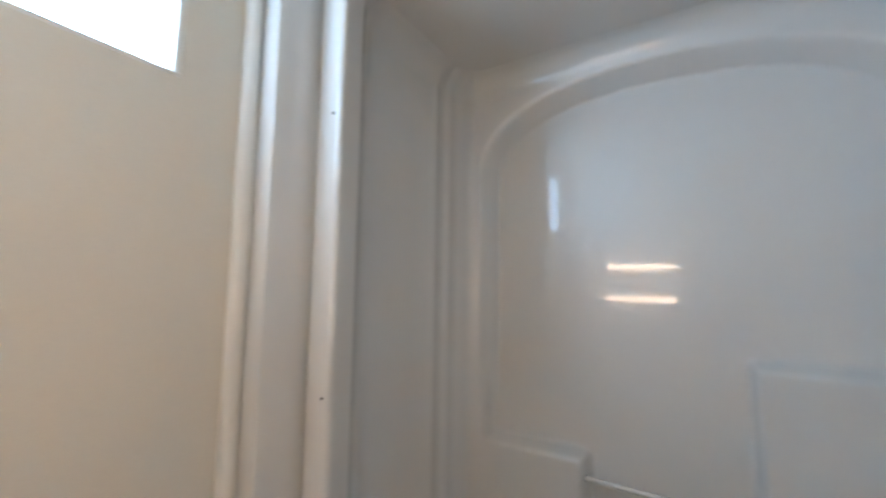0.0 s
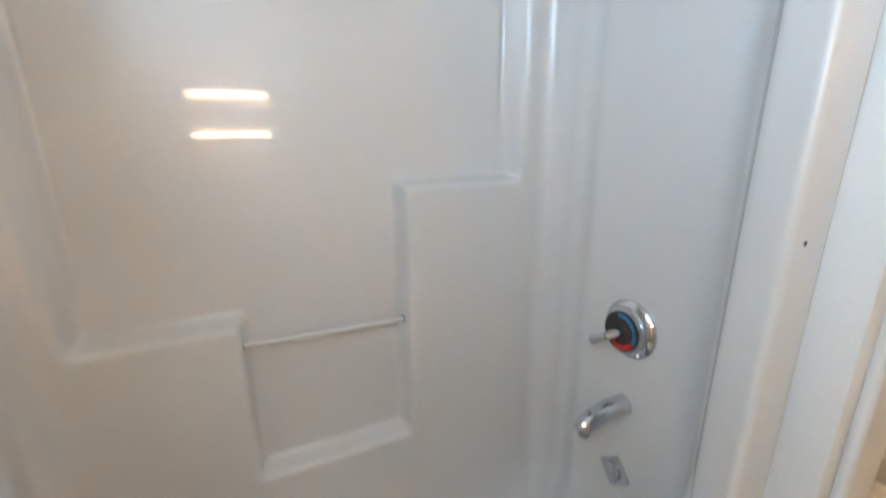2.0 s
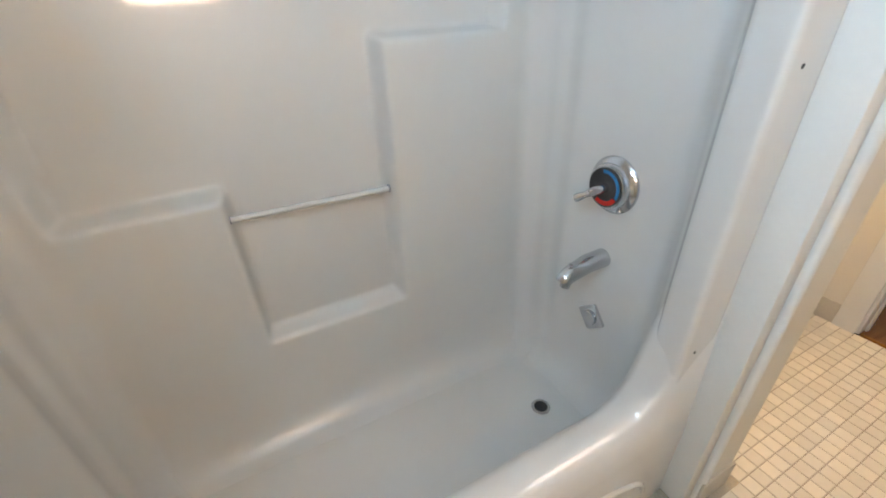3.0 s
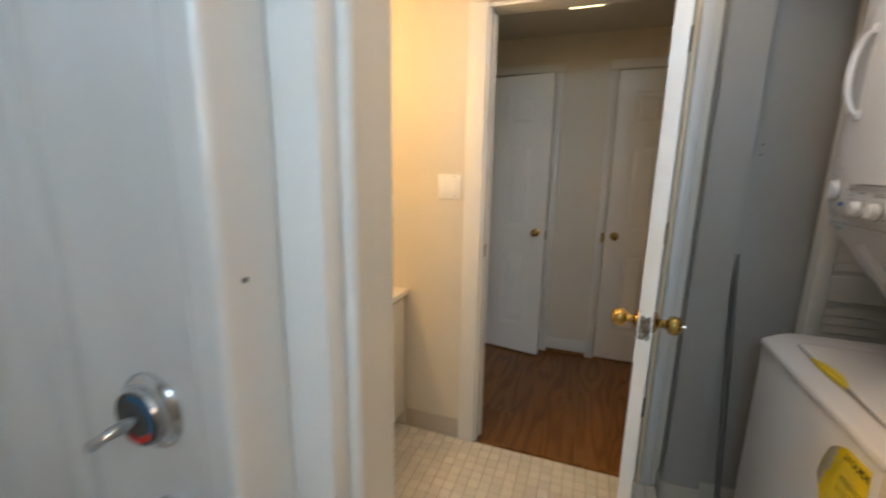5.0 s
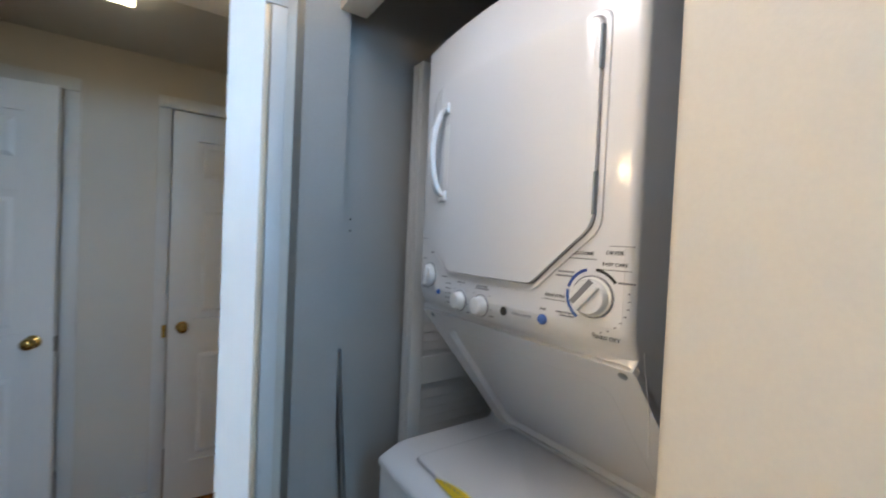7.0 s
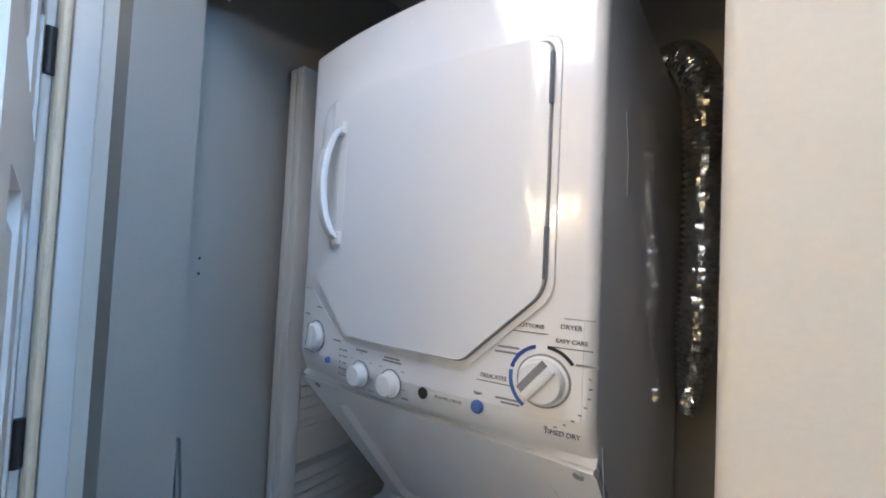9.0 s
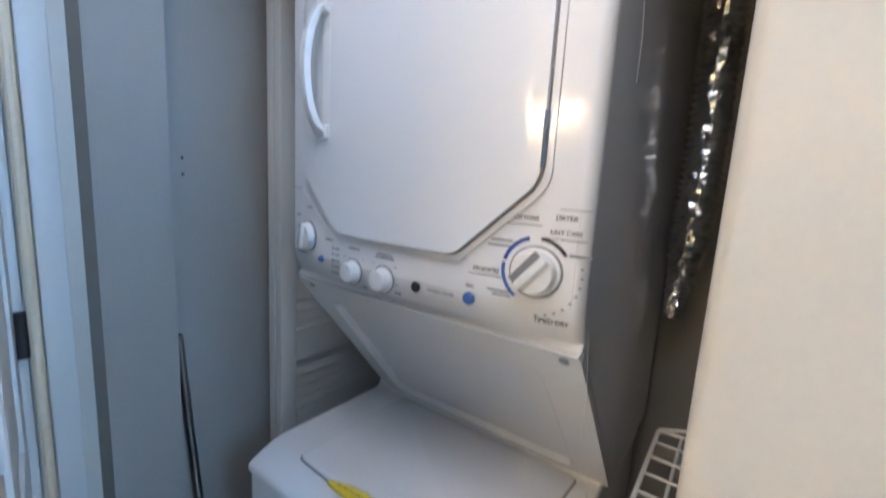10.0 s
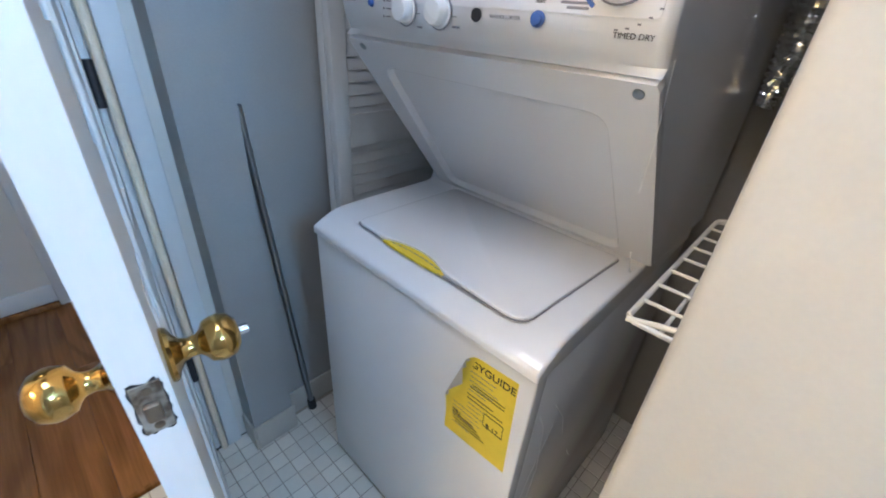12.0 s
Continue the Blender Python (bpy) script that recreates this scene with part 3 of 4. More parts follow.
part("backplate", box(-1.23, -0.75, -1.718, -1.695, 1.42, 1.72, 0.006), TRIM, wl)
# unseen baffles, added to keep the tubes' light off the west wall
for x in (-1.255, -0.725):
    part("side_cheek", box(x - 0.006, x + 0.006, -1.718, -1.56, 1.41, 1.73, 0.003), TRIM, wl)
for zz in (1.455, 1.685):
    part("tube", tube([(-1.20, -1.672, zz), (-0.78, -1.672, zz)], 0.015, 14), TUBE_GLOW, wl, "glowing frosted tube")
at_origin(wl)

# ---- doors ----
def panel_door(name, width, height, material, label, panels=True, both=True):
    """Six-panel door from the hinge at the origin along +x, thickness to +y."""
    top = empty(name, label, "door", kind="structure")
    th = 0.035
    bm = bmesh.new()
    st, mid = 0.11, 0.10
    pw = (width - 2 * st - mid) / 2
    zs = [(0.22, 0.82), (0.98, 1.58), (1.69, 1.91)]
    fields = [(st, st + pw), (st + pw + mid, width - st)]
    # stiles, rails
    for x0, x1 in ((0, st), (st + pw, st + pw + mid), (width - st, width)):
        box(x0, x1, 0, th, 0.008, height, bm=bm)
    edges = [0.008] + [v for a in zs for v in a] + [height]
    for x0, x1 in fields:
        for k in range(0, len(edges), 2):
            box(x0, x1, 0, th, edges[k], edges[k + 1], bm=bm)
    part("slab", bm, material, top)
    for x0, x1 in fields:
        for z0, z1 in zs:
            b = bmesh.new()
            box(x0, x1, 0.010, th - 0.010, z0, z1, bm=b)
            for y0, y1, s in ((0.001, 0.0105, 1), (th - 0.0105, th - 0.001, -1)):
                m = 0.028
                lo = [(x0 + m, z0 + m), (x1 - m, z0 + m), (x1 - m, z1 - m), (x0 + m, z1 - m)]
                yb, yt = (0.0105, 0.003) if s == 1 else (th - 0.0105, th - 0.003)
                k = 0.020
                a = [b.verts.new((x, yb, zz)) for x, zz in lo]
                c = [b.verts.new((x + (k if i in (0, 3) else -k), yt, zz + (k if i in (0, 1) else -k))) for i, (x, zz) in enumerate(lo)]
                for i in range(4):
                    b.faces.new((a[i], a[(i + 1) % 4], c[(i + 1) % 4], c[i]))
                b.faces.new(c)
            part("panel", b, material, top, smooth=20)
    return top


def knob(parent, m, name="knob", big=0.90):
    """Round brass knob on a flared rose; m's z axis leads away from the door."""
    pr = [(0.031, 0), (0.032, 0.003), (0.030, 0.007), (0.021, 0.011), (0.014, 0.016), (0.0115, 0.024), (0.0125, 0.032), (0.016, 0.036), (0.024, 0.041),
          (0.0275, 0.050), (0.028, 0.057), (0.025, 0.067), (0.017, 0.074), (0.007, 0.076)]
    return part(name, lathe([(r * big, h * big) for r, h in pr], m, 32), BRASS, parent, "polished brass knob")


# bathroom door, standing open into the room
bd = panel_door("door_1", 0.762, 2.03, DOOR, "white six-panel bathroom door standing open")
KZ = 1.014
random.seed(11)
edge = [(0.0175 + (0.0126 + random.uniform(-0.0012, 0.0012)) * max(-1, min(1, 1.45 * math.cos(a))), KZ + (0.0305 + random.uniform(-0.002, 0.003)) * max(-1, min(1, 1.3 * math.sin(a))))
        for a in (2 * math.pi * i / 44 for i in range(44))]
part("chipped_recess", prism(edge, Matrix(((0, 0, 1, 0.7617), (1, 0, 0, 0), (0, 1, 0, 0), (0, 0, 0, 1))), 0.0005), GAP, bd, "dark chipped recess round the latch")
part("latch_plate", box(0.7618, 0.7636, 0.0060, 0.0290, KZ - 0.029, KZ + 0.029, 0.0006, 1), LATCH, bd, "worn chipped latch plate")
for dz in (-0.021, 0.021):
    part("screw", lathe([(0.0042, 0), (0.0042, 0.001), (0.002, 0.0014)], pose(0.7634, 0.0175, KZ + dz, 0, 90, 0), 12), AGED, bd, "dark latch screw")
part("latch_bolt", box(0.7636, 0.772, 0.011, 0.024, KZ - 0.010, KZ + 0.010, 0.003), AGED, bd, "worn latch bolt")
knob(bd, pose(0.700, 0.035, KZ, -90, 0, 0))
k = knob(bd, pose(0.700, 0.0, KZ, 90, 0, 0))
part("lock_button", lathe([(0.0055, 0.064), (0.0055, 0.077), (0.004, 0.078)], pose(0.700, 0.035, KZ, -90, 0, 0), 14), CHROME, bd, "small steel lock button")
for zz in (1.889, 1.158, 0.374):
    h = bmesh.new()
    tube([(0.004, 0.043, zz - 0.045), (0.004, 0.043, zz + 0.045)], 0.0085, 12, h)
    box(0.002, 0.006, 0.040, 0.062, zz - 0.044, zz + 0.044, 0.001, 1, bm=h)
    box(-0.0015, 0.0, 0.004, 0.038, zz - 0.044, zz + 0.044, bm=h)
    box(-0.007, -0.0055, 0.004, 0.038, zz - 0.044, zz + 0.044, bm=h)
    part("hinge", h, BLACK, bd, "dark painted hinge")
bd.matrix_world = pose(1.357, -1.471, 0.004, 0, 0, 171.6)
for x, z0, z1, w in ((0.52, 1.18, 1.34, 0.004), (0.56, 0.92, 1.06, 0.0035), (0.60, 1.30, 1.40, 0.003), (0.47, 0.80, 0.93, 0.003)):
    part("paint_drip", tube([(x, 0.0352, z1), (x + 0.003, 0.0358, (z0 + z1) / 2), (x + 0.002, 0.0362, z0)], [w * 0.5, w * 0.8, w], 8), DOOR, bd, "hardened paint drip")
# added strip: its cream colour stands in for hall light at the jamb
tagged(part("jamb_edge", tube([(1.352, -1.540, 0.0), (1.352, -1.540, 2.09)], 0.0095, 10), HALL_LIT), "narrow jamb strip beside the hinges, coloured cream for hall light", "trim", kind="structure")
# strike plate on the jamb
tagged(part("strike_plate", box(1.372, 1.398, -0.7495, -0.7475, 0.99, 1.05, 0.0006, 1), AGED), "worn metal strike plate on the door jamb", "strike plate")
# hall doors
hd = panel_door("door_2", 0.715, 2.03, DOOR, "white six-panel hall door standing ajar")
hd["group"] = "hall doors"
knob(hd, pose(0.650, 0.0, 0.948, 90, 0, 0))
part("latch_edge", box(0.7145, 0.7165, 0.006, 0.029, 0.90, 0.965), AGED, hd)
hd.matrix_world = pose(2.583, -0.215, 0.006, 0, 0, -100.0)
he = panel_door("door_3", 0.70, 2.05, DOOR, "closed white six-panel hall door")
he["group"] = "hall doors"
knob(he, pose(0.062, 0.0, 0.940, 90, 0, 0))
he.matrix_world = pose(2.602, -1.325, 0.006, 0, 0, -90)
part("strike", box(2.588, 2.592, -1.318, -1.300, 0.90, 0.965), BRASS, None).name = "door_strike"
tagged(bpy.data.objects["door_strike"], "small brass strike on the casing", "strike plate")

# ---- vanity corner ----
van = empty("vanity_cabinet", "white laminate vanity cabinet with bar handles", "cabinet", (0.77, -0.12, 0))
part("body", box(0.2045, 1.359, -0.345, 0.098, 0.09, 0.765, 0.002), CABINET, van)
part("toe_kick", box(0.2045, 1.359, -0.285, 0.098, 0.0, 0.09), CABINET, van)
for x0, x1, hx in ((0.2065, 0.565, 0.525), (0.571, 0.950, 0.900), (0.956, 1.342, 1.03)):
    d = part("door", box(x0, x1, -0.365, -0.3465, 0.10, 0.748, 0.003), CABINET, van)
    b = tube([(hx, -0.365, 0.215), (hx, -0.389, 0.219), (hx, -0.395, 0.235), (hx, -0.395, 0.355), (hx, -0.389, 0.371), (hx, -0.365, 0.375)], 0.0055, 12)
    part("handle", b, CHROME, d, "brushed metal bar handle")
at_origin(van)
ct = empty("vanity_counter", "cream moulded vanity top with oval basin", "countertop", (0.77, -0.13, 0.76))


def top_with_bowl():
    cx, cy, rx, ry, z1 = 0.66, -0.12, 0.23, 0.165, 0.792
    bm = bmesh.new()
    N = 64
    rect = []
    for i in range(N):
        a = 2 * math.pi * i / N
        c, s = math.cos(a), math.sin(a)
        hx0, hx1, hy0, hy1 = 0.2045 - cx, 1.359 - cx, -0.382 - cy, 0.099 - cy
        t = min((hx1 / c if c > 0 else hx0 / c) if abs(c) > 1e-6 else 9, (hy1 / s if s > 0 else hy0 / s) if abs(s) > 1e-6 else 9)
        rect.append((cx + t * c, cy + t * s))
    for qx in (0.2045, 1.359):
        for qy in (-0.382, 0.099):
            k = min(range(N), key=lambda i: (rect[i][0] - qx) ** 2 + (rect[i][1] - qy) ** 2)
            rect[k] = (qx, qy)
    loops = [[bm.verts.new((x, y, 0.766)) for x, y in rect], [bm.verts.new((x, y, z1 - 0.004)) for x, y in rect],
             [bm.verts.new((cx + (x - cx) * 0.994, cy + (y - cy) * 0.992, z1)) for x, y in rect]]
    for f, dz in ((1.12, 0.0), (1.07, 0.005), (1.01, 0.006), (0.97, -0.002), (0.90, -0.035), (0.72, -0.09), (0.40, -0.12), (0.10, -0.125)):
        loops.append([bm.verts.new((cx + f * rx * math.cos(2 * math.pi * i / N), cy + f * ry * math.sin(2 * math.pi * i / N), z1 + dz)) for i in range(N)])
    for a, b in zip(loops, loops[1:]):
        for i in range(N):
            bm.faces.new((a[i], a[(i + 1) % N], b[(i + 1) % N], b[i]))
    bm.faces.new(loops[-1])
    return bm


part("slab", top_with_bowl(), COUNTER, ct, smooth=22)
at_origin(ct)

sw = empty("light_switch", "white double rocker light switch plate", "light switch", (1.35, -0.574, 1.32))
part("plate", box(1.343, 1.3498, -0.632, -0.517, 1.263, 1.378, 0.003), PLASTIC, sw)
for y in (-0.597, -0.551):
    part("rocker", box(1.339, 1.3435, y - 0.0165, y + 0.0165, 1.287, 1.354, 0.002), PLASTIC, sw)
    for zz in (1.2735, 1.3675):
        part("screw", lathe([(0.003, 0), (0.003, 0.001)], pose(1.3432, y, zz, 0, -90, 0), 8), GREY_INK, sw)
at_origin(sw)
so = empty("wall_outlet", "white safety outlet with test buttons", "outlet", (1.35, -0.244, 1.212))
part("plate", box(1.344, 1.3498, -0.279, -0.209, 1.154, 1.270, 0.003), PLASTIC, so)
part("face", box(1.3405, 1.3445, -0.261, -0.227, 1.179, 1.245, 0.002), PLASTIC, so)
for zz, mm in ((1.205, RED), (1.219, INK)):
    part("button", box(1.3385, 1.341, -0.252, -0.236, zz - 0.005, zz + 0.005, 0.001), mm, so)
for zz in (1.190, 1.234):
    for y in (-0.250, -0.240):
        part("slot", box(1.340, 1.3408, y - 0.001, y + 0.001, zz - 0.004, zz + 0.004), INK, so)
at_origin(so)
tr = empty("towel_ring", "brushed nickel open towel ring", "towel ring", (1.35, -0.05, 1.37))
part("rose", lathe([(0.026, 0), (0.026, 0.006), (0.021, 0.012), (0.012, 0.015), (0.010, 0.034), (0.012, 0.045), (0.008, 0.050)], pose(1.3499, -0.05, 1.368, 0, -90, 0), 26), CHROME, tr)
part("ring", tube([(1.306, -0.05, 1.368), (1.305, -0.015, 1.372), (1.305, 0.02, 1.366), (1.305, 0.045, 1.352), (1.305, 0.055, 1.333), (1.305, 0.045, 1.312),
                   (1.305, 0.020, 1.294), (1.305, -0.02, 1.281), (1.305, -0.07, 1.274), (1.305, -0.12, 1.278), (1.305, -0.158, 1.290)], 0.0065, 12), CHROME, tr)
at_origin(tr)

vl = empty("vanity_light", "vanity wall light with three warm globes", "wall light", (0.80, 0.10, 1.95))
part("backplate", box(0.30, 0.90, 0.075, 0.0985, 1.91, 1.99, 0.006), CHROME, vl)
for x in (0.40, 0.60, 0.80):
    part("globe", lathe([(0.020 + 0.032 * math.sin(a), -0.05 * math.cos(a)) if a < 2.6 else (0.02, 0.05) for a in np.linspace(0.1, 2.7, 14)], pose(x, 0.02, 1.95, 90, 0, 0), 20), GLOBE_GLOW, vl, "glowing frosted globe")
    part("socket", lathe([(0.022, 0.0), (0.022, 0.03)], pose(x, 0.075, 1.95, 90, 0, 0), 16), CHROME, vl)
at_origin(vl)

# unseen panel, made up to go with the fill lamp
bl = empty("bathroom_ceiling_light", "added flat white square fill panel over the bathroom floor", "ceiling light", (0.52, -1.30, 2.44))
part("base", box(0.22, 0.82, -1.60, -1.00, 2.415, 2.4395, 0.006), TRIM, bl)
part("diffuser", box(0.235, 0.805, -1.585, -1.015, 2.395, 2.4145, 0.008), FILL_GLOW, bl, "glowing face of the added fill panel")
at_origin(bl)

# hall lamp
hl = empty("ceiling_light", "small square lit ceiling lamp in the hall", "ceiling light", (1.934, -1.10, 2.30))
part("base", box(1.839, 2.029, -1.195, -1.005, 2.288, 2.2995, 0.003), TRIM, hl)
part("diffuser", box(1.844, 2.024, -1.19, -1.01, 2.262, 2.2875, 0.008), LAMP_GLOW, hl, "glowing frosted square glass")
at_origin(hl)

# ---- laundry ----
WX0, WX1, WYF, WYB = 0.455, 1.092, -1.815, -2.56
wa = empty("washing_machine", "white top-load washer with closed lid", "washing machine", (0.785, -2.17, 0))
part("cabinet", box(WX0 + 0.004, WX1 - 0.004, WYB, WYF - 0.036, 0.012, 0.842, 0.003, 2), ENAMEL, wa)
part("front_panel", box(WX0 + 0.002, WX1 - 0.002, WYF - 0.0335, WYF, 0.030, 0.843, 0.0035, 3), ENAMEL, wa)
part("kick_plate", box(WX0 + 0.02, WX1 - 0.02, WYF - 0.033, WYF - 0.012, 0.008, 0.029), ENAMEL, wa)


def deck():
    """Top with a rolled front edge, a slope up to the level lid field, and a cove up to the dryer."""
    prof = [(0.004, 0.8490), (0.007, 0.851), (0.007, 0.862), (0.005, 0.868), (-0.003, 0.8728), (-0.020, 0.881), (-0.040, 0.8895), (-0.055, 0.8945), (-0.075, 0.8975), (-0.10, 0.898),
            (-0.36, 0.898), (-0.378, 0.899), (-0.388, 0.903), (-0.394, 0.912), (-0.397, 0.924), (-0.43, 0.924), (WYB - WYF, 0.924), (WYB - WYF, 0.8430)]
    bm = bmesh.new()
    r = 0.007
    edge = [r * (1 - math.cos(a)) for a in np.linspace(0, math.pi / 2, 6)]
    xs = [(WX0 + e, r - math.sqrt(max(r * r - (r - e) ** 2, 0))) for e in edge] + [(WX1 - e, r - math.sqrt(max(r * r - (r - e) ** 2, 0))) for e in edge[::-1]]
    rows = []
    for x, d in xs:
        rows.append([bm.verts.new((x, WYF + y - (d * 0.6 if y > -0.01 else 0), zz - (d if zz > 0.865 else 0))) for y, zz in prof])
    n = len(prof)
    for a, b in zip(rows, rows[1:]):
        for i in range(n):
            bm.faces.new((a[i], a[(i + 1) % n], b[(i + 1) % n], b[i]))
    bm.faces.new(rows[0]), bm.faces.new(rows[-1][::-1])
    return bm


part("deck", deck(), ENAMEL, wa, smooth=40)
part("deck_gap", box(WX0 + 0.006, WX1 - 0.006, WYF - 0.06, WYF - 0.001, 0.8425, 0.8495), GREY_INK, wa, "dark joint under the deck")
LX, LY, LZ = 0.755, -1.860, 0.8978
notch = [(0.795 + 0.088 * w, LY - 0.023 * (1 - w * w)) for w in np.linspace(1, -1, 13)]
lid_line = rounded([(0.522, -1.852), (0.504, -2.188), (0.982, -2.191), (0.987, -1.864)], [0.040, 0.010, 0.010, 0.020], 7)
# the front edge of the lid gives way to the finger grip
tail = [p for p in lid_line if p[0] < 0.707 and p[1] >= -1.90]
lid_cut = [p for p in lid_line if p[1] < -1.90] + [p for p in lid_line if p[0] > 0.883 and p[1] >= -1.90] + notch + tail
grow = [(LX + (x - LX) * 1.011, -2.02 + (y + 2.02) * 1.015) for x, y in lid_line]
part("lid_gap", prism(grow, Matrix.Translation((0, 0, LZ)), 0.0012), GREY_INK, wa, "dark gap round the lid")
part("lid", prism(lid_cut, Matrix.Translation((0, 0, LZ + 0.0008)), 0.0062, 0.0035, seg=3), ENAMEL, wa, "closed white lid", 50)
strip = notch + [(0.795 + 0.088 * w, LY + 0.0045 + 0.003 * (1 - w * w)) for w in np.linspace(-1, 1, 13)]
part("lid_grip", prism(strip, Matrix.Translation((0, 0, LZ - 0.002)), 0.0045), YELLOW, wa, "yellow crescent sticker at the lid grip")
random.seed(9)
for w in np.linspace(-0.72, 0.72, 9):
    k = 0.010 * (1 - w * w)
    part("sticker_line", box(0.795 + 0.088 * w - 0.007, 0.795 + 0.088 * w + 0.006, LY - k - 0.0012, LY - k + 0.0008, LZ + 0.0026, LZ + 0.0029), GREY_INK, wa)
for x in (WX0 + 0.03, WX1 - 0.03):
    for y in (WYF - 0.04, WYB + 0.04):
        part("foot", lathe([(0.018, 0), (0.018, 0.010), (0.012, 0.013)], pose(x, y, 0), 12), RUBBER, wa)
# scratches on its side
for pts in ([(-1.868, 0.72), (-1.90, 0.66), (-1.93, 0.50), (-1.92, 0.40)], [(-1.93, 0.70), (-2.0, 0.60), (-2.03, 0.52)], [(-2.12, 0.36), (-2.15, 0.31)], [(-1.95, 0.62), (-1.90, 0.50), (-1.875, 0.42)], [(-1.865, 0.44), (-1.89, 0.40), (-1.96, 0.34)]):
    part("scratch", tube([(WX0 + 0.0042, y, zz) for y, zz in pts], 0.0011, 5), PLASTIC, wa, "thin white scratch")
at_origin(wa)

# energy label, one corner peeling
lb = empty("energy_label", "yellow energy label peeling off the washer front", "label", (0.53, WYF, 0.70))


def sheet():
    tl, trr, br, bl = Vector((0.632, 0, 0.812)), Vector((0.486, 0, 0.822)), Vector((0.479, 0, 0.588)), Vector((0.630, 0, 0.578))
    bm = bmesh.new()
    N = 22
    g = []
    for i in range(N + 1):
        row = []
        for j in range(N + 1):
            u, v = i / N, j / N
            p = tl.lerp(trr, u).lerp(bl.lerp(br, u), v)
            e = u / 0.44 + v / 0.80
            y = WYF + 0.0012
            if e < 1:
                # the corner curls away from the machine and over the sheet
                s, r = (1 - e) * 0.062, 0.016
                ang = min(s / r, 2.45)
                rest = s - ang * r
                dirv = Vector((-0.942, 0, -0.335))
                p = p + dirv * s - dirv * (r * math.sin(ang) + rest * math.cos(ang)) + Vector((0, r * (1 - math.cos(ang)) + rest * math.sin(ang), 0))
            row.append(bm.verts.new((p.x, y + p.y, p.z)))
        g.append(row)
    for i in range(N):
        for j in range(N):
            bm.faces.new((g[i][j], g[i + 1][j], g[i + 1][j + 1], g[i][j + 1]))
    return bm


fold = part("sheet", sheet(), YELLOW, lb, "bright yellow paper", 80)
fold.data.materials.append(PAPER_BACK)
for f in fold.data.polygons:
    i, j = divmod(f.index, 22)
    f.material_index = 1 if 1 - (i + 0.5) / 22 / 0.44 - (j + 0.5) / 22 / 0.80 > 0.26 else 0
FACE = pose(0.552, WYF + 0.0016, 0.698, 90, 0, 180) @ pose(0, 0, 0, 0, 0, 2)
words("GYGUIDE", 0.0225, FACE @ pose(0.020, 0.098, 0), INK, lb)
words("251", 0.016, FACE @ pose(-0.052, -0.050, 0), INK, lb)
words("$ 17", 0.016, FACE @ pose(0.032, -0.026, 0), INK, lb)
for x0, x1, y in ((-0.02, 0.052, 0.050), (-0.025, 0.052, 0.042), (-0.03, 0.030, 0.022), (-0.03, 0.052, 0.012), (-0.062, -0.01, -0.055), (-0.062, 0.0, -0.062), (-0.06, 0.01, -0.069),
                  (-0.055, 0.02, -0.076), (0.012, 0.055, -0.03), (0.012, 0.055, 0.002)):
    part("print_line", box(x0, x1, y - 0.0009, y + 0.0009, 0, 0.0004, m=FACE), INK, lb)
random.seed(21)
for k in range(15):
    yy = 0.080 - 0.0115 * k
    x0 = -0.030 + 0.004 * random.random() if k < 9 else -0.062
    w = random.uniform(0.03, 0.075)
    part("print_line", box(x0, min(x0 + w, 0.056), yy - 0.0005, yy + 0.0005, 0, 0.0003, m=FACE), GREY_INK, lb)
for x in (0.012, 0.055):
    part("print_line", box(x - 0.0006, x + 0.0006, -0.03, 0.002, 0, 0.0004, m=FACE), INK, lb)
at_origin(lb)

DX0, DX1, DYF = 0.444, 1.054, -1.858
CX = 0.744
dy = empty("tumble_dryer", "white stacked dryer with dials above the washer", "tumble dryer", (0.745, -2.2, 0.9))


def bow(x):
    """How far the bowed front lies behind its middle."""
    return 0.030 * ((x - CX) / 0.305) ** 2


def bowed(ob, strips=True):
    """Bend a flat front piece to the bow of the front."""
    bm = bmesh.new()
    bm.from_mesh(ob.data)
    if strips:
        for k in range(1, 26):
            bmesh.ops.bisect_plane(bm, geom=bm.verts[:] + bm.edges[:] + bm.faces[:], plane_co=(DX0 + (DX1 - DX0) * k / 26, 0, 0), plane_no=(1, 0, 0))
    for v in bm.verts:
        v.co.y -= bow(v.co.x)
    bm.to_mesh(ob.data)
    bm.free()
    return ob


TOP, SLY0, SLZ0, SLY1, SLZ1 = 1.958, -1.905, 1.280, -2.212, 0.900


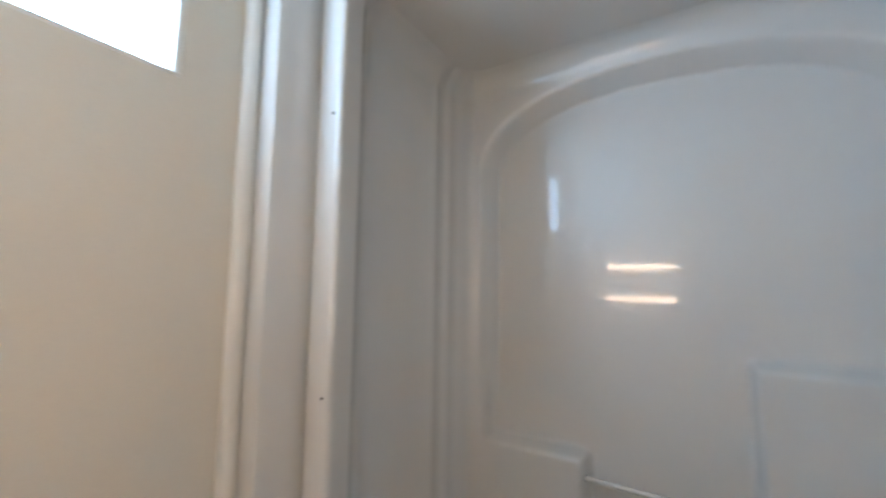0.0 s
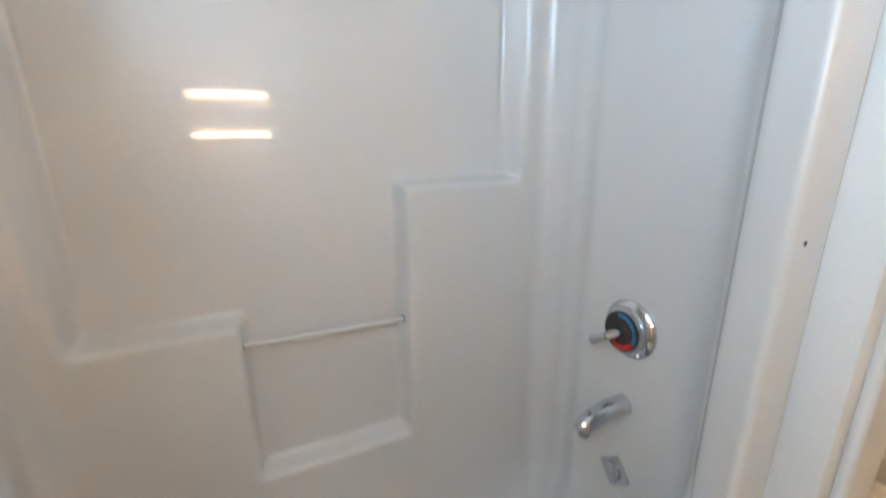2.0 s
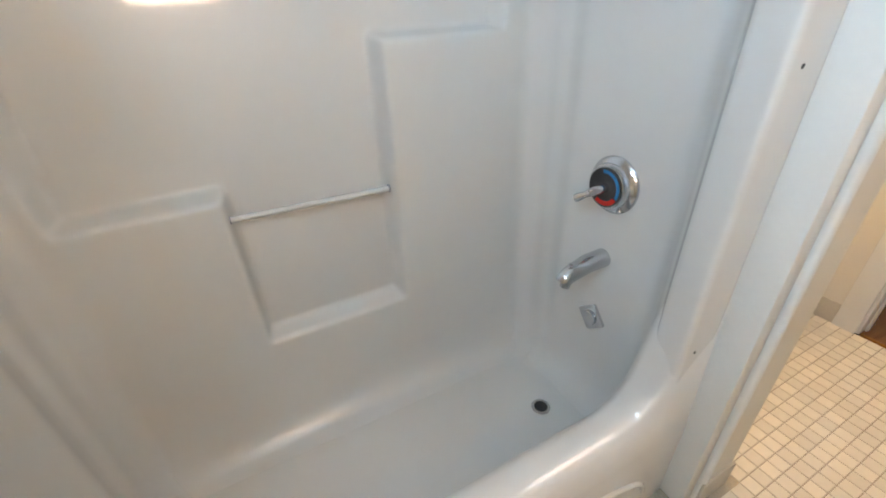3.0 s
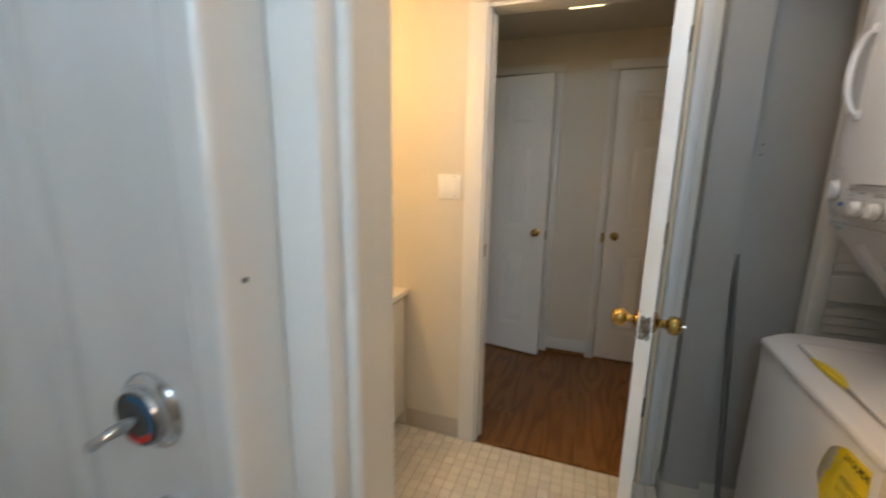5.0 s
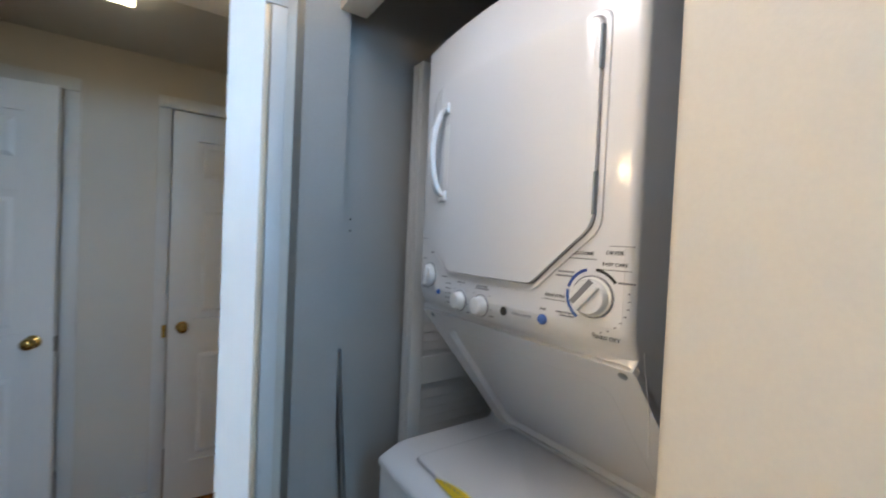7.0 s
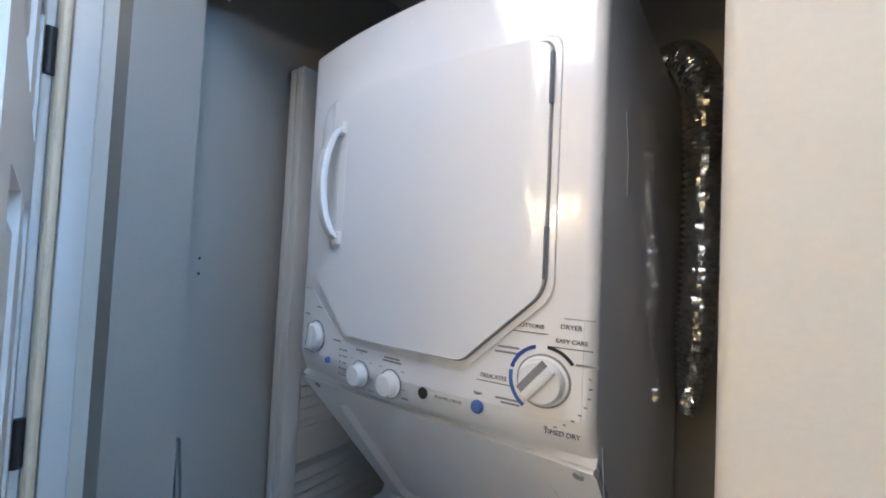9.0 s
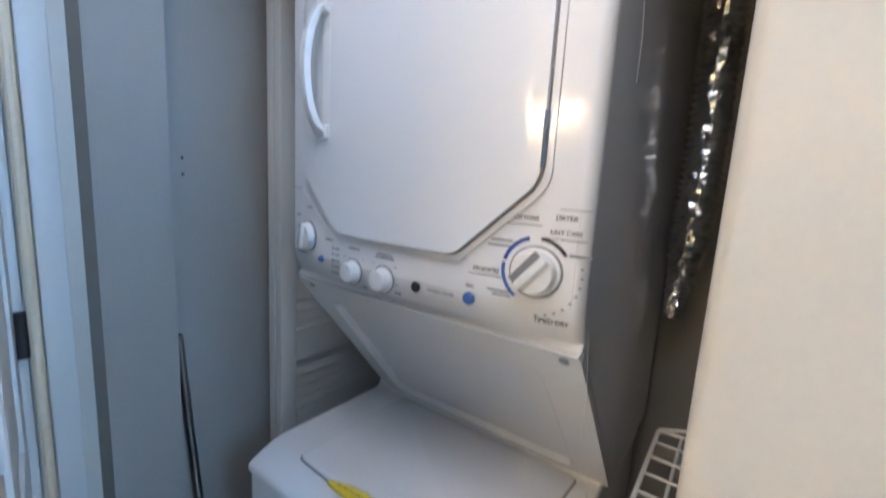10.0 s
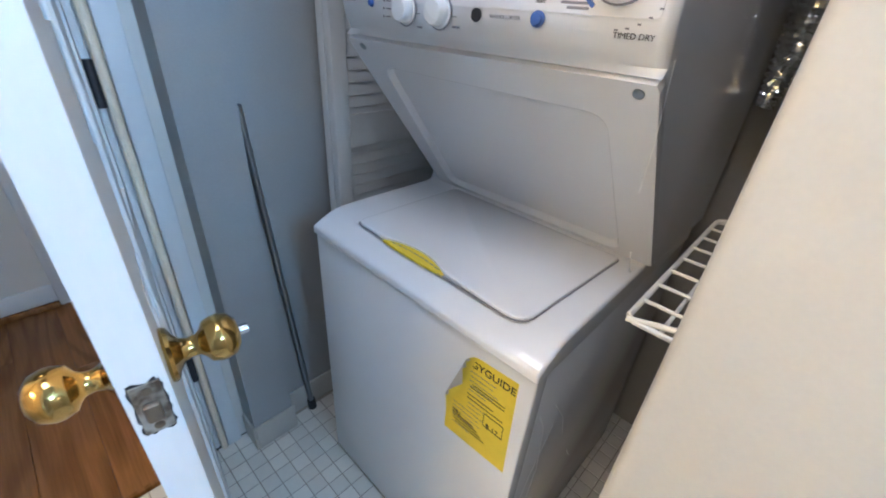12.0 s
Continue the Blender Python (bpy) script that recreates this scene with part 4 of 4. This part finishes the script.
def hull():
    """Bowed front with rounded corners and a rolled chin over the straight slanted front."""
    f = DYF - 0.004
    prof = [(-2.58, SLZ1, 0), (-2.58, TOP, 0), (f - 0.020, TOP, 1), (f - 0.008, TOP - 0.002, 1), (f - 0.002, TOP - 0.007, 1), (f, TOP - 0.015, 1), (f, 1.342, 1), (f - 0.0015, 1.330, 1),
            (f - 0.005, 1.318, 1), (f - 0.011, 1.307, 0.95), (f - 0.019, 1.298, 0.85), (f - 0.030, 1.2905, 0.6), (SLY0 - 0.001, SLZ0, 0), (SLY0 - 0.0093, SLZ0 + 0.001, 0), (SLY1 - 0.0093, SLZ1 + 0.0075, 0)]
    bm = bmesh.new()
    r = 0.015
    edge = [r * (1 - math.cos(a)) for a in np.linspace(0, math.pi / 2, 8)]
    xs = [DX0 + e for e in edge] + list(np.linspace(DX0 + r, DX1 - r, 28))[1:-1] + [DX1 - e for e in edge[::-1]]
    rows = []
    for x in xs:
        e = min(x - DX0, DX1 - x)
        d = r - math.sqrt(max(r * r - max(r - e, 0) ** 2, 0))
        rows.append([bm.verts.new((x, y - (bow(x) + d) * w, zz)) for y, zz, w in prof])
    n = len(prof)
    for a, b in zip(rows, rows[1:]):
        for i in range(n):
            bm.faces.new((a[i], a[(i + 1) % n], b[(i + 1) % n], b[i]))
    bm.faces.new(rows[0]), bm.faces.new(rows[-1][::-1])
    return bm


part("housing", hull(), ENAMEL, dy, "white dryer housing", 28)


def front(outline, y0, depth, bevel=0.0, seg=2):
    """A plate in front of the dryer: outline in x and z, from y0 outwards by depth."""
    bm = bmesh.new()
    pl = Matrix(((1, 0, 0, 0), (0, 0, 1, y0), (0, 1, 0, 0), (0, 0, 0, 1)))
    return prism(outline, pl, depth, bevel, bm, seg)


oct_ = [(CX - 0.238, 1.826), (CX - 0.238, 1.495), (CX - 0.125, 1.391), (CX + 0.125, 1.391), (CX + 0.238, 1.495), (CX + 0.238, 1.826)]
rr = [0.020, 0.05, 0.03, 0.03, 0.05, 0.045]
# soft moulding round the door, gap, door
grow = [(CX + (x - CX) * 1.045, 1.61 + (zz - 1.61) * 1.045) for x, zz in oct_]
bowed(part("door_surround", front(rounded(grow, rr, 6), DYF - 0.005, 0.005, 0.0045, 3), ENAMEL, dy, smooth=50))
gapo = [(CX + (x - CX) * 1.010, 1.61 + (zz - 1.61) * 1.011) for x, zz in oct_]
bowed(part("door_gap", front(rounded(gapo, rr, 6), DYF - 0.001, 0.0016), GREY_INK, dy, "thin shadow gap round the door"))
door_ = bowed(part("door", front(rounded(oct_, rr, 6), DYF + 0.0004, 0.0072, 0.005, 3), ENAMEL, dy, "white dryer door", 50))
HX, HF = 0.906, DYF + 0.0065
pull = bmesh.new()
n = 25
rows = []
for i in range(n):
    w = -1 + 2 * i / (n - 1)
    k = max(1 - w * w, 0.0) ** 0.55
    zz = 1.666 + 0.104 * w
    out, lean = 0.004 + 0.030 * k, 0.018 * k
    rows.append([pull.verts.new((HX + lean + dx, HF + out + dz, zz)) for dx, dz in ((-0.013, -0.006), (-0.013, 0.001), (-0.010, 0.005), (0.004, 0.006), (0.010, 0.003), (0.012, -0.004), (0.008, -0.008))])
for a, b in zip(rows, rows[1:]):
    for q in range(7):
        pull.faces.new((a[q], a[(q + 1) % 7], b[(q + 1) % 7], b[q]))
pull.faces.new(rows[0][::-1]), pull.faces.new(rows[-1])
bowed(part("handle", pull, PLASTIC, door_, "white bowed handle", 40), False)
for zz in (1.564, 1.768):
    bowed(part("handle_foot", box(HX - 0.012, HX + 0.014, HF, HF + 0.010, zz - 0.012, zz + 0.012, 0.003), PLASTIC, door_, "white handle foot"), False)
dish = rounded([(HX - 0.014, 1.57), (HX + 0.008, 1.57), (HX + 0.008, 1.762), (HX - 0.014, 1.762)], 0.010, 4)
bowed(part("grip_hollow", front(dish, HF + 0.0009, 0.0006), PLASTIC, door_, "shallow hollow behind the handle"), False)
for zz in (1.774, 1.546):
    h = box(CX - 0.2415, CX - 0.2360, DYF + 0.001, DYF + 0.0065, zz - 0.034, zz + 0.034, 0.001)
    tube([(CX - 0.2390, DYF + 0.0070, zz - 0.034), (CX - 0.2390, DYF + 0.0070, zz + 0.034)], 0.0026, 8, h)
    bowed(part("hinge", h, STEEL, dy, "steel hinge"), False)
# control panel follows the door's lower edge, under a fine seam
con = [(DX0 + 0.014, 1.338), (DX1 - 0.014, 1.338), (DX1 - 0.014, 1.462), (CX + 0.262, 1.462), (CX + 0.135, 1.374), (CX - 0.135, 1.374), (CX - 0.262, 1.462), (DX0 + 0.014, 1.462)]
bowed(part("control_panel", front(rounded(con[::-1], [0, 0.01, 0.02, 0.02, 0.01, 0, 0.006, 0.006], 4), DYF - 0.0046, 0.0012), ENAMEL, dy, "white control panel", 20))
for x0, x1 in ((DX0 + 0.002, CX - 0.262), (CX + 0.262, DX1 - 0.002)):
    bowed(part("panel_seam", front([(x0, 1.4630), (x1, 1.4630), (x1, 1.4642), (x0, 1.4642)], DYF - 0.0068, 0.0032), GREY_INK, dy, "fine grey seam"), True)
made_before = set(dy.children)
PF = DYF - 0.0031


def on_panel(x, zz):
    """A frame on the panel: x to the reader's right, y up, z outwards."""
    return pose(x - 0.002, PF, zz - 0.017, 90, 0, 180)


def dial(x, zz, r, turn, label):
    m = on_panel(x, zz)
    d = part("dial", lathe([(r * 1.12, 0), (r * 1.12, 0.003), (r, 0.004), (r * 0.96, 0.013), (r * 0.90, 0.0155), (r * 0.5, 0.016)], m, 32), PLASTIC, dy, label)
    # grey ring painted in for the shadow round the dial
    part("skirt", lathe([(r * 1.2, 0), (r * 1.2, 0.0022), (r * 1.13, 0.0025)], m, 32), GREY_INK, d, "dark grey ring in place of the knob's shadow")
    mm = m @ pose(0, 0, 0, 0, 0, turn)
    part("grip", box(-r * 0.92, r * 0.92, -r * 0.22, r * 0.22, 0.0145, 0.0215, 0.003, m=mm), PLASTIC, d)
    part("pointer", box(-r * 0.86, r * 0.86, r * 0.24, r * 0.56, 0.0155, 0.0170, m=mm), GREY_INK, d)
    return d


dial(0.507, 1.399, 0.0285, 50, "large white timer dial")
dial(0.979, 1.390, 0.025, 80, "white washer dial")
for x in (0.832, 0.757):
    part("knob", lathe([(0.0215, 0), (0.0215, 0.002), (0.0185, 0.003), (0.0175, 0.016), (0.0155, 0.0185), (0.010, 0.019)], on_panel(x, 1.346), 28), PLASTIC, dy, "small white selector knob")
    # the knob's shadow, as a dark grey ring
    part("skirt", lathe([(0.0235, 0), (0.0235, 0.0016), (0.022, 0.0018)], on_panel(x, 1.346), 28), GREY_INK, dy, "dark grey ring in place of the knob's shadow")
    for k in range(5):
        a = radians(200 - 55 * k)
        part("tick", box(-0.003, 0.003, -0.0006, 0.0006, 0, 0.0004, m=on_panel(x, 1.352) @ pose(0.030 * math.cos(a), 0.030 * math.sin(a), 0)), GREY_INK, dy)
for x, r in ((0.597, 0.0075), (0.930, 0.0052)):
    part("button", lathe([(r * 1.25, 0), (r * 1.25, 0.002), (r, 0.003), (r * 0.9, 0.006), (r * 0.4, 0.0065)], on_panel(x, 1.347 if r > 0.007 else 1.352), 20), BLUE, dy, "round blue push button")
part("badge", lathe([(0.0085, 0), (0.0085, 0.0012)], on_panel(0.690, 1.346), 24), INK, dy, "dark round badge")
dm = on_panel(0.507, 1.399)
part("dial_arc", ring_piece(dm, 0.041, 0.046, radians(105), radians(165), 0.0005), DARK_BLUE, dy, "dark blue arc")
part("dial_arc", ring_piece(dm, 0.041, 0.046, radians(170), radians(235), 0.0005), BLUE, dy, "pale blue arc")
part("dial_arc", ring_piece(dm, 0.041, 0.0455, radians(35), radians(85), 0.0005), INK, dy, "black arc")
for k in range(9):
    a = radians(-85 + 12 * k)
    part("tick", box(-0.002, 0.002, -0.001, 0.001, 0, 0.0004, m=dm @ pose(0.057 * math.cos(a), 0.057 * math.sin(a), 0)), GREY_INK, dy)
for text, x, zz, size in (("DRYER", 0.475, 1.470, 0.0105), ("COTTONS", 0.527, 1.467, 0.0095), ("EASY CARE", 0.474, 1.452, 0.0095), ("DELICATES", 0.575, 1.392, 0.0095),
                          ("TIMED DRY", 0.482, 1.337, 0.0105), ("Start", 0.597, 1.366, 0.008), ("WASHER | DRYER", 0.645, 1.346, 0.0072)):
    words(text, size * 0.82, on_panel(x, zz) @ pose(0, 0, 0.0002), INK if size > 0.0075 else GREY_INK, dy)
for x, zz, w in ((0.474, 1.4435, 0.050), (0.527, 1.4585, 0.048), (0.575, 1.3845, 0.05)):
    part("rule", box(-w / 2, w / 2, -0.0005, 0.0005, 0, 0.0004, m=on_panel(x, zz)), INK, dy)
random.seed(4)
for x, zz, w in ((0.832, 1.386, 0.030), (0.757, 1.386, 0.034), (0.757, 1.381, 0.042), (0.555, 1.435, 0.030), (0.557, 1.428, 0.034), (0.455, 1.425, 0.026), (0.553, 1.366, 0.036), (0.550, 1.361, 0.026),
                 (1.010, 1.355, 0.046), (0.905, 1.392, 0.026), (0.975, 1.446, 0.022), (1.022, 1.428, 0.02), (0.800, 1.324, 0.012), (0.725, 1.329, 0.014)):
    part("print", box(-w / 2, w / 2, -0.0014, 0.0014, 0, 0.0003, m=on_panel(x, zz)), GREY_INK, dy)
for k in range(5):
    part("print", box(-0.002, 0.002, -0.0015, 0.0015, 0, 0.0003, m=on_panel(0.893, 1.378 - 0.011 * k)), INK, dy)
    part("print", box(-0.007, 0.007, -0.0012, 0.0012, 0, 0.0003, m=on_panel(0.880, 1.378 - 0.011 * k)), GREY_INK, dy)
for piece in [o for top in dy.children if top not in made_before for o in (top, *top.children)]:
    bowed(piece, False)
# slanted panel between dryer and washer
a0, a1 = Vector((0, SLY0, SLZ0)), Vector((0, SLY1, SLZ1))
upv = (a0 - a1).normalized()
SL = Matrix(((-1, 0, 0, 0), (0, upv.y, upv.z, a1.y), (0, upv.z, -upv.y, a1.z), (0, 0, 0, 1)))
LEN = (a0 - a1).length
rim_o = [(-DX1, 0.006), (-DX0, 0.006), (-DX0, LEN - 0.006), (-DX1, LEN - 0.006)]
pan_i = [(-DX1 + 0.046, 0.022), (-DX0 - 0.066, 0.022), (-DX0 - 0.068, LEN - 0.070), (-DX1 + 0.062, LEN - 0.066)]


def dished(outer, inner, depth):
    """A flat plate with a shallow pressed field."""
    bm = bmesh.new()
    k = 0.016
    ri = rounded(inner, 0.035, 6)
    c = Vector((sum(p[0] for p in ri) / len(ri), sum(p[1] for p in ri) / len(ri)))
    ro = []
    for x, y in ri:
        d = Vector((x, y)) - c
        ux, uy = d.x, d.y
        hx0, hx1, hy0, hy1 = outer[0][0] - c.x, outer[1][0] - c.x, outer[0][1] - c.y, outer[2][1] - c.y
        t = min((hx1 if ux > 0 else hx0) / (ux or 1e-6), (hy1 if uy > 0 else hy0) / (uy or 1e-6))
        ro.append((c.x + t * ux, c.y + t * uy))
    loops = [[(x, y, -0.015) for x, y in ro], [(x, y, 0.003) for x, y in ro], [(x, y, 0.003) for x, y in ri], [(c.x + (x - c.x) * 0.994, c.y + (y - c.y) * 0.992, 0.0022) for x, y in ri],
             [(c.x + (x - c.x) * 0.966, c.y + (y - c.y) * 0.966, 0.003 - depth * 0.9) for x, y in ri], [(c.x + (x - c.x) * 0.955, c.y + (y - c.y) * 0.955, 0.003 - depth) for x, y in ri]]
    vs = [[bm.verts.new(SL @ Vector(p)) for p in L] for L in loops]
    n = len(ri)
    for a, b in zip(vs, vs[1:]):
        for i in range(n):
            bm.faces.new((a[i], a[(i + 1) % n], b[(i + 1) % n], b[i]))
    bm.faces.new(vs[-1])
    return bm


bmesh_plate = dished(rim_o, pan_i, 0.014)
for v in bmesh_plate.verts:
    v.co += (SL.to_3x3() @ Vector((0, 0, 1))) * 0.0006
part("slanted_panel", bmesh_plate, ENAMEL, dy, "slanted white pressed panel", 9)
for x in (DX0 + 0.024, DX1 - 0.038):
    part("screw", lathe([(0.0075, 0.003), (0.0075, 0.0055), (0.003, 0.0070)], SL @ Matrix.Translation((-x, LEN - 0.022, 0)), 12), STEEL, dy, "steel screw")
for pts in ([(-1.93, 1.30), (-1.955, 1.20), (-1.96, 1.13)], [(-2.02, 1.01), (-2.05, 0.96), (-2.07, 0.95)], [(-2.0, 1.76), (-2.02, 1.70), (-2.02, 1.64)]):
    part("scratch", tube([(DX0 + 0.0002, y, zz) for y, zz in pts], 0.0011, 5), PLASTIC, dy, "thin white scratch")
at_origin(dy)
for top in (van, dy):
    for c in top.children:
        for g in c.children:
            g.matrix_parent_inverse = Matrix()

# louvred folding door leaning along the closet wall
lv = empty("louvred_door", "white folded louvred closet door against the wall", "louvred door", (1.27, -2.24, 0))
for x0, x1 in ((1.242, 1.270), (1.274, 1.302)):
    for y0, y1 in ((-2.03, -1.985), (-2.46, -2.415)):
        part("stile", box(x0, x1, y0, y1, 0.01, 2.03, 0.002), TRIM, lv)
    for z0, z1 in ((0.01, 0.14), (0.98, 1.07), (1.93, 2.03)):
        part("rail", box(x0, x1, -2.415, -2.03, z0, z1), TRIM, lv)
sl_me = None
for z0, z1 in ((0.135, 0.985), (1.065, 1.935)):
    n = int((z1 - z0) / 0.032) + 1
    for i in range(n):
        zz = z0 + 0.009 + i * (z1 - z0 - 0.018) / (n - 1)
        if sl_me is None:
            o = part("slat", box(-0.0195, 0.0195, -0.1925, 0.1925, -0.0028, 0.0028, 0.001, 1), TRIM, lv)
            sl_me = o.data
        else:
            o = new("slat", sl_me)
            o.parent = lv
        o.matrix_basis = pose(1.256, -2.2225, zz, 0, -80, 0)
for zz in (0.72, 1.33):
    part("hinge", tube([(1.240, -1.983, zz - 0.03), (1.240, -1.983, zz + 0.03)], 0.004, 8), TRIM, lv)
at_origin(lv)

pole = empty("metal_pole", "dull steel pole leaning in the closet corner", "pole", (1.295, -1.85, 0))
part("shaft", tube([(1.297, -1.838, 0.02), (1.3055, -1.7640, 1.11)], 0.0095, 14), STEEL, pole)
part("rubber_foot", tube([(1.2968, -1.8395, 0.0), (1.2972, -1.8365, 0.045)], 0.0145, 14), RUBBER, pole, "black rubber foot")
at_origin(pole)
for zz in (1.476, 1.512):
    tagged(part("screw_hole", lathe([(0.003, 0), (0.0035, 0.001)], pose(1.3248, -1.795, zz, 0, -90, 0), 10), GAP), "small dark screw hole in the closet wall", "screw hole")

# wire shelf on the closet wall
ws = empty("wire_shelf", "white vinyl-coated wire shelf on the closet wall", "wire shelf", (0.29, -2.1, 0.99))
SY0, SY1, SX0, SX1, SZ = -1.878, -2.345, 0.212, 0.384, 0.986
part("frame", tube([(SX0, SY0, SZ), (SX1 - 0.01, SY0, SZ), (SX1, SY0 - 0.01, SZ), (SX1, SY1 + 0.01, SZ), (SX1 - 0.01, SY1, SZ), (SX0, SY1, SZ)], 0.0042, 10, closed=True), WIRE, ws)
part("front_wire", tube([(SX1, SY0, SZ), (SX0, SY0 - 0.02, SZ + 0.035)], 0.0042, 10), WIRE, ws)
part("front_wire", tube([(SX1, SY1, SZ), (SX0 + 0.02, SY1 + 0.02, SZ + 0.06)], 0.0036, 8), WIRE, ws)
for i in range(1, 8):
    y = SY0 + (SY1 - SY0) * i / 8
    part("cross_wire", tube([(SX0, y, SZ + 0.002), (SX1, y, SZ + 0.002)], 0.003, 8), WIRE, ws)
for i in range(1, 4):
    x = SX0 + (SX1 - SX0) * i / 4
    part("long_wire", tube([(x, SY0, SZ - 0.003), (x, SY1, SZ - 0.003)], 0.003, 8), WIRE, ws)
part("wall_rail", box(0.2005, 0.2135, SY1, SY0, SZ - 0.008, SZ + 0.008), WIRE, ws)
at_origin(ws)

# foil vent hose
du = empty("dryer_hose", "crinkled silver foil dryer vent hose", "vent hose", (0.39, -2.5, 1.3))


def hose():
    random.seed(7)
    key = [Vector(p) for p in ((0.62, -2.60, 2.04), (0.50, -2.57, 2.08), (0.43, -2.53, 2.06), (0.393, -2.50, 1.96), (0.386, -2.49, 1.80), (0.386, -2.49, 1.62), (0.390, -2.49, 1.45), (0.400, -2.50, 1.32), (0.412, -2.52, 1.20))]
    pts = []
    n = 170
    for i in range(n):
        t = i / (n - 1) * (len(key) - 1)
        k = min(int(t), len(key) - 2)
        w = t - k
        p0, p1, p2, p3 = key[max(k - 1, 0)], key[k], key[k + 1], key[min(k + 2, len(key) - 1)]
        pts.append(0.5 * ((2 * p1) + (p2 - p0) * w + (2 * p0 - 5 * p1 + 4 * p2 - p3) * w * w + (3 * p1 - p0 - 3 * p2 + p3) * w ** 3))
    rad = [(0.040 + (0.006 if i % 2 else -0.006)) * min(1.0, 0.34 + 3.2 * (1 - i / n)) for i in range(n)]
    bm = tube(pts, rad, 30)
    for v in bm.verts:
        v.co += Vector([random.uniform(-1, 1) for _ in range(3)]) * 0.0017
    return bm


part("hose", hose(), FOIL, du, smooth=12)
at_origin(du)

# ---- floors, piece by piece ----
hallf = tagged(part("floor_hall", box(1.372, 3.3, -2.6, 1.0, -0.05, -0.004), GAP), "brown oak hall floor", "floor", kind="structure")
random.seed(3)
y = -2.58
rowi = 0
while y < 0.98:
    cuts = [1.372, 1.372 + (0.55, 0.9, 0.3, 0.7)[rowi % 4], 2.62, 3.29]
    for x0, x1 in zip(cuts, cuts[1:]):
        b = box(-(x1 - x0) / 2 + 0.0005, (x1 - x0) / 2 - 0.0005, -0.0835, 0.0835, -0.014, 0.0, 0.0008, 1)
        o = part("plank", b, WOOD, hallf)
        o.location = ((x0 + x1) / 2, y + 0.084, 0.001)
    y += 0.168
    rowi += 1
tagged(part("threshold", box(1.358, 1.3715, -1.492, -0.750, -0.02, 0.004, 0.002), WOOD), "thin wooden threshold strip", "threshold", kind="structure")
floor = tagged(part("floor", box(0.20, 1.36, -2.68, -1.7701, -0.06, -0.0025, bm=box(-1.52, 1.36, -1.7695, 0.10, -0.06, -0.0025)), GROUT), "cream square tile floor with brown grout", "floor", kind="structure")
P = 0.0508
tb = box(-P / 2 + 0.0017, P / 2 - 0.0017, -P / 2 + 0.0017, P / 2 - 0.0017, -0.008, 0.0, 0.0012, 1)
tile0 = None
rest_v, rest_f = [], []
count = 0
ix0, ix1 = int(-1.52 / P), int(1.357 / P)
for i in range(ix0, ix1 + 1):
    for j in range(int(-2.66 / P), 1):
        cx, cy = 1.333 - (ix1 - i) * P, -0.02 + j * P
        inroom = (cx < 0.0 and -1.70 < cy < -0.84) or (0.0 <= cx < 0.22 and -1.70 < cy < -0.91) or (cx >= 0.22 and cx < 1.34 and -1.66 < cy < -0.25) or (0.22 < cx < 1.30 and cy <= -1.66)
        if not inroom:
            continue
        near = (0.75 < cx < 1.34 and -1.36 < cy < -0.60) or (1.10 < cx < 1.30 and -1.92 < cy <= -1.36)
        if near and count < 300:
            if tile0 is None:
                tile0 = part("tile", tb, TILE, floor)
                o = tile0
            else:
                o = new("tile", tile0.data)
                o.parent = floor
            o.location = (cx, cy, 0.0)
            count += 1
        else:
            b0 = len(rest_v)
            h, g = P / 2 - 0.0017, P / 2 - 0.0029
            rest_v += [(cx + sx * h, cy + sy * h, -0.008) for sx, sy in ((-1, -1), (1, -1), (1, 1), (-1, 1))]
            rest_v += [(cx + sx * h, cy + sy * h, -0.0012) for sx, sy in ((-1, -1), (1, -1), (1, 1), (-1, 1))]
            rest_v += [(cx + sx * g, cy + sy * g, 0.0) for sx, sy in ((-1, -1), (1, -1), (1, 1), (-1, 1))]
            for r in (0, 4):
                rest_f += [(b0 + r + k, b0 + r + (k + 1) % 4, b0 + r + 4 + (k + 1) % 4, b0 + r + 4 + k) for k in range(4)]
            rest_f.append((b0 + 8, b0 + 9, b0 + 10, b0 + 11))
me = bpy.data.meshes.new("tiles")
me.from_pydata(rest_v, [], rest_f)
me.materials.append(TILE)
o = new("tiles", me)
o.parent = floor
tagged(o, kind="stuff")


# ---- last fitting of the groups to the plan ----
def nudge(names, x, y, z):
    for n in names:
        bpy.data.objects[n].location += Vector((x, y, z))


nudge(("shower_valve",), 0, 0, 0.008)
nudge(("wall_shower",), -0.021, 0, 0.034)
nudge(("bathtub", "shower_valve", "tub_spout", "overflow_plate", "wall_shower"), 0.012, 0.012, -0.012)
nudge(("wall_east", "door_casing", "door_jamb", "door_1", "strike_plate", "wall_hall", "door_2", "door_3", "hall_casing_closed_door", "hall_casing_open_door",
       "baseboard_hall", "shoe_molding", "ceiling_light", "ceiling_hall", "door_strike", "light_switch", "wall_outlet", "towel_ring", "threshold", "floor_hall"), 0.011, -0.020, 0)
nudge(("door_1",), 0, 0.011, 0)
nudge(("wire_shelf",), 0, 0.008, 0.006)
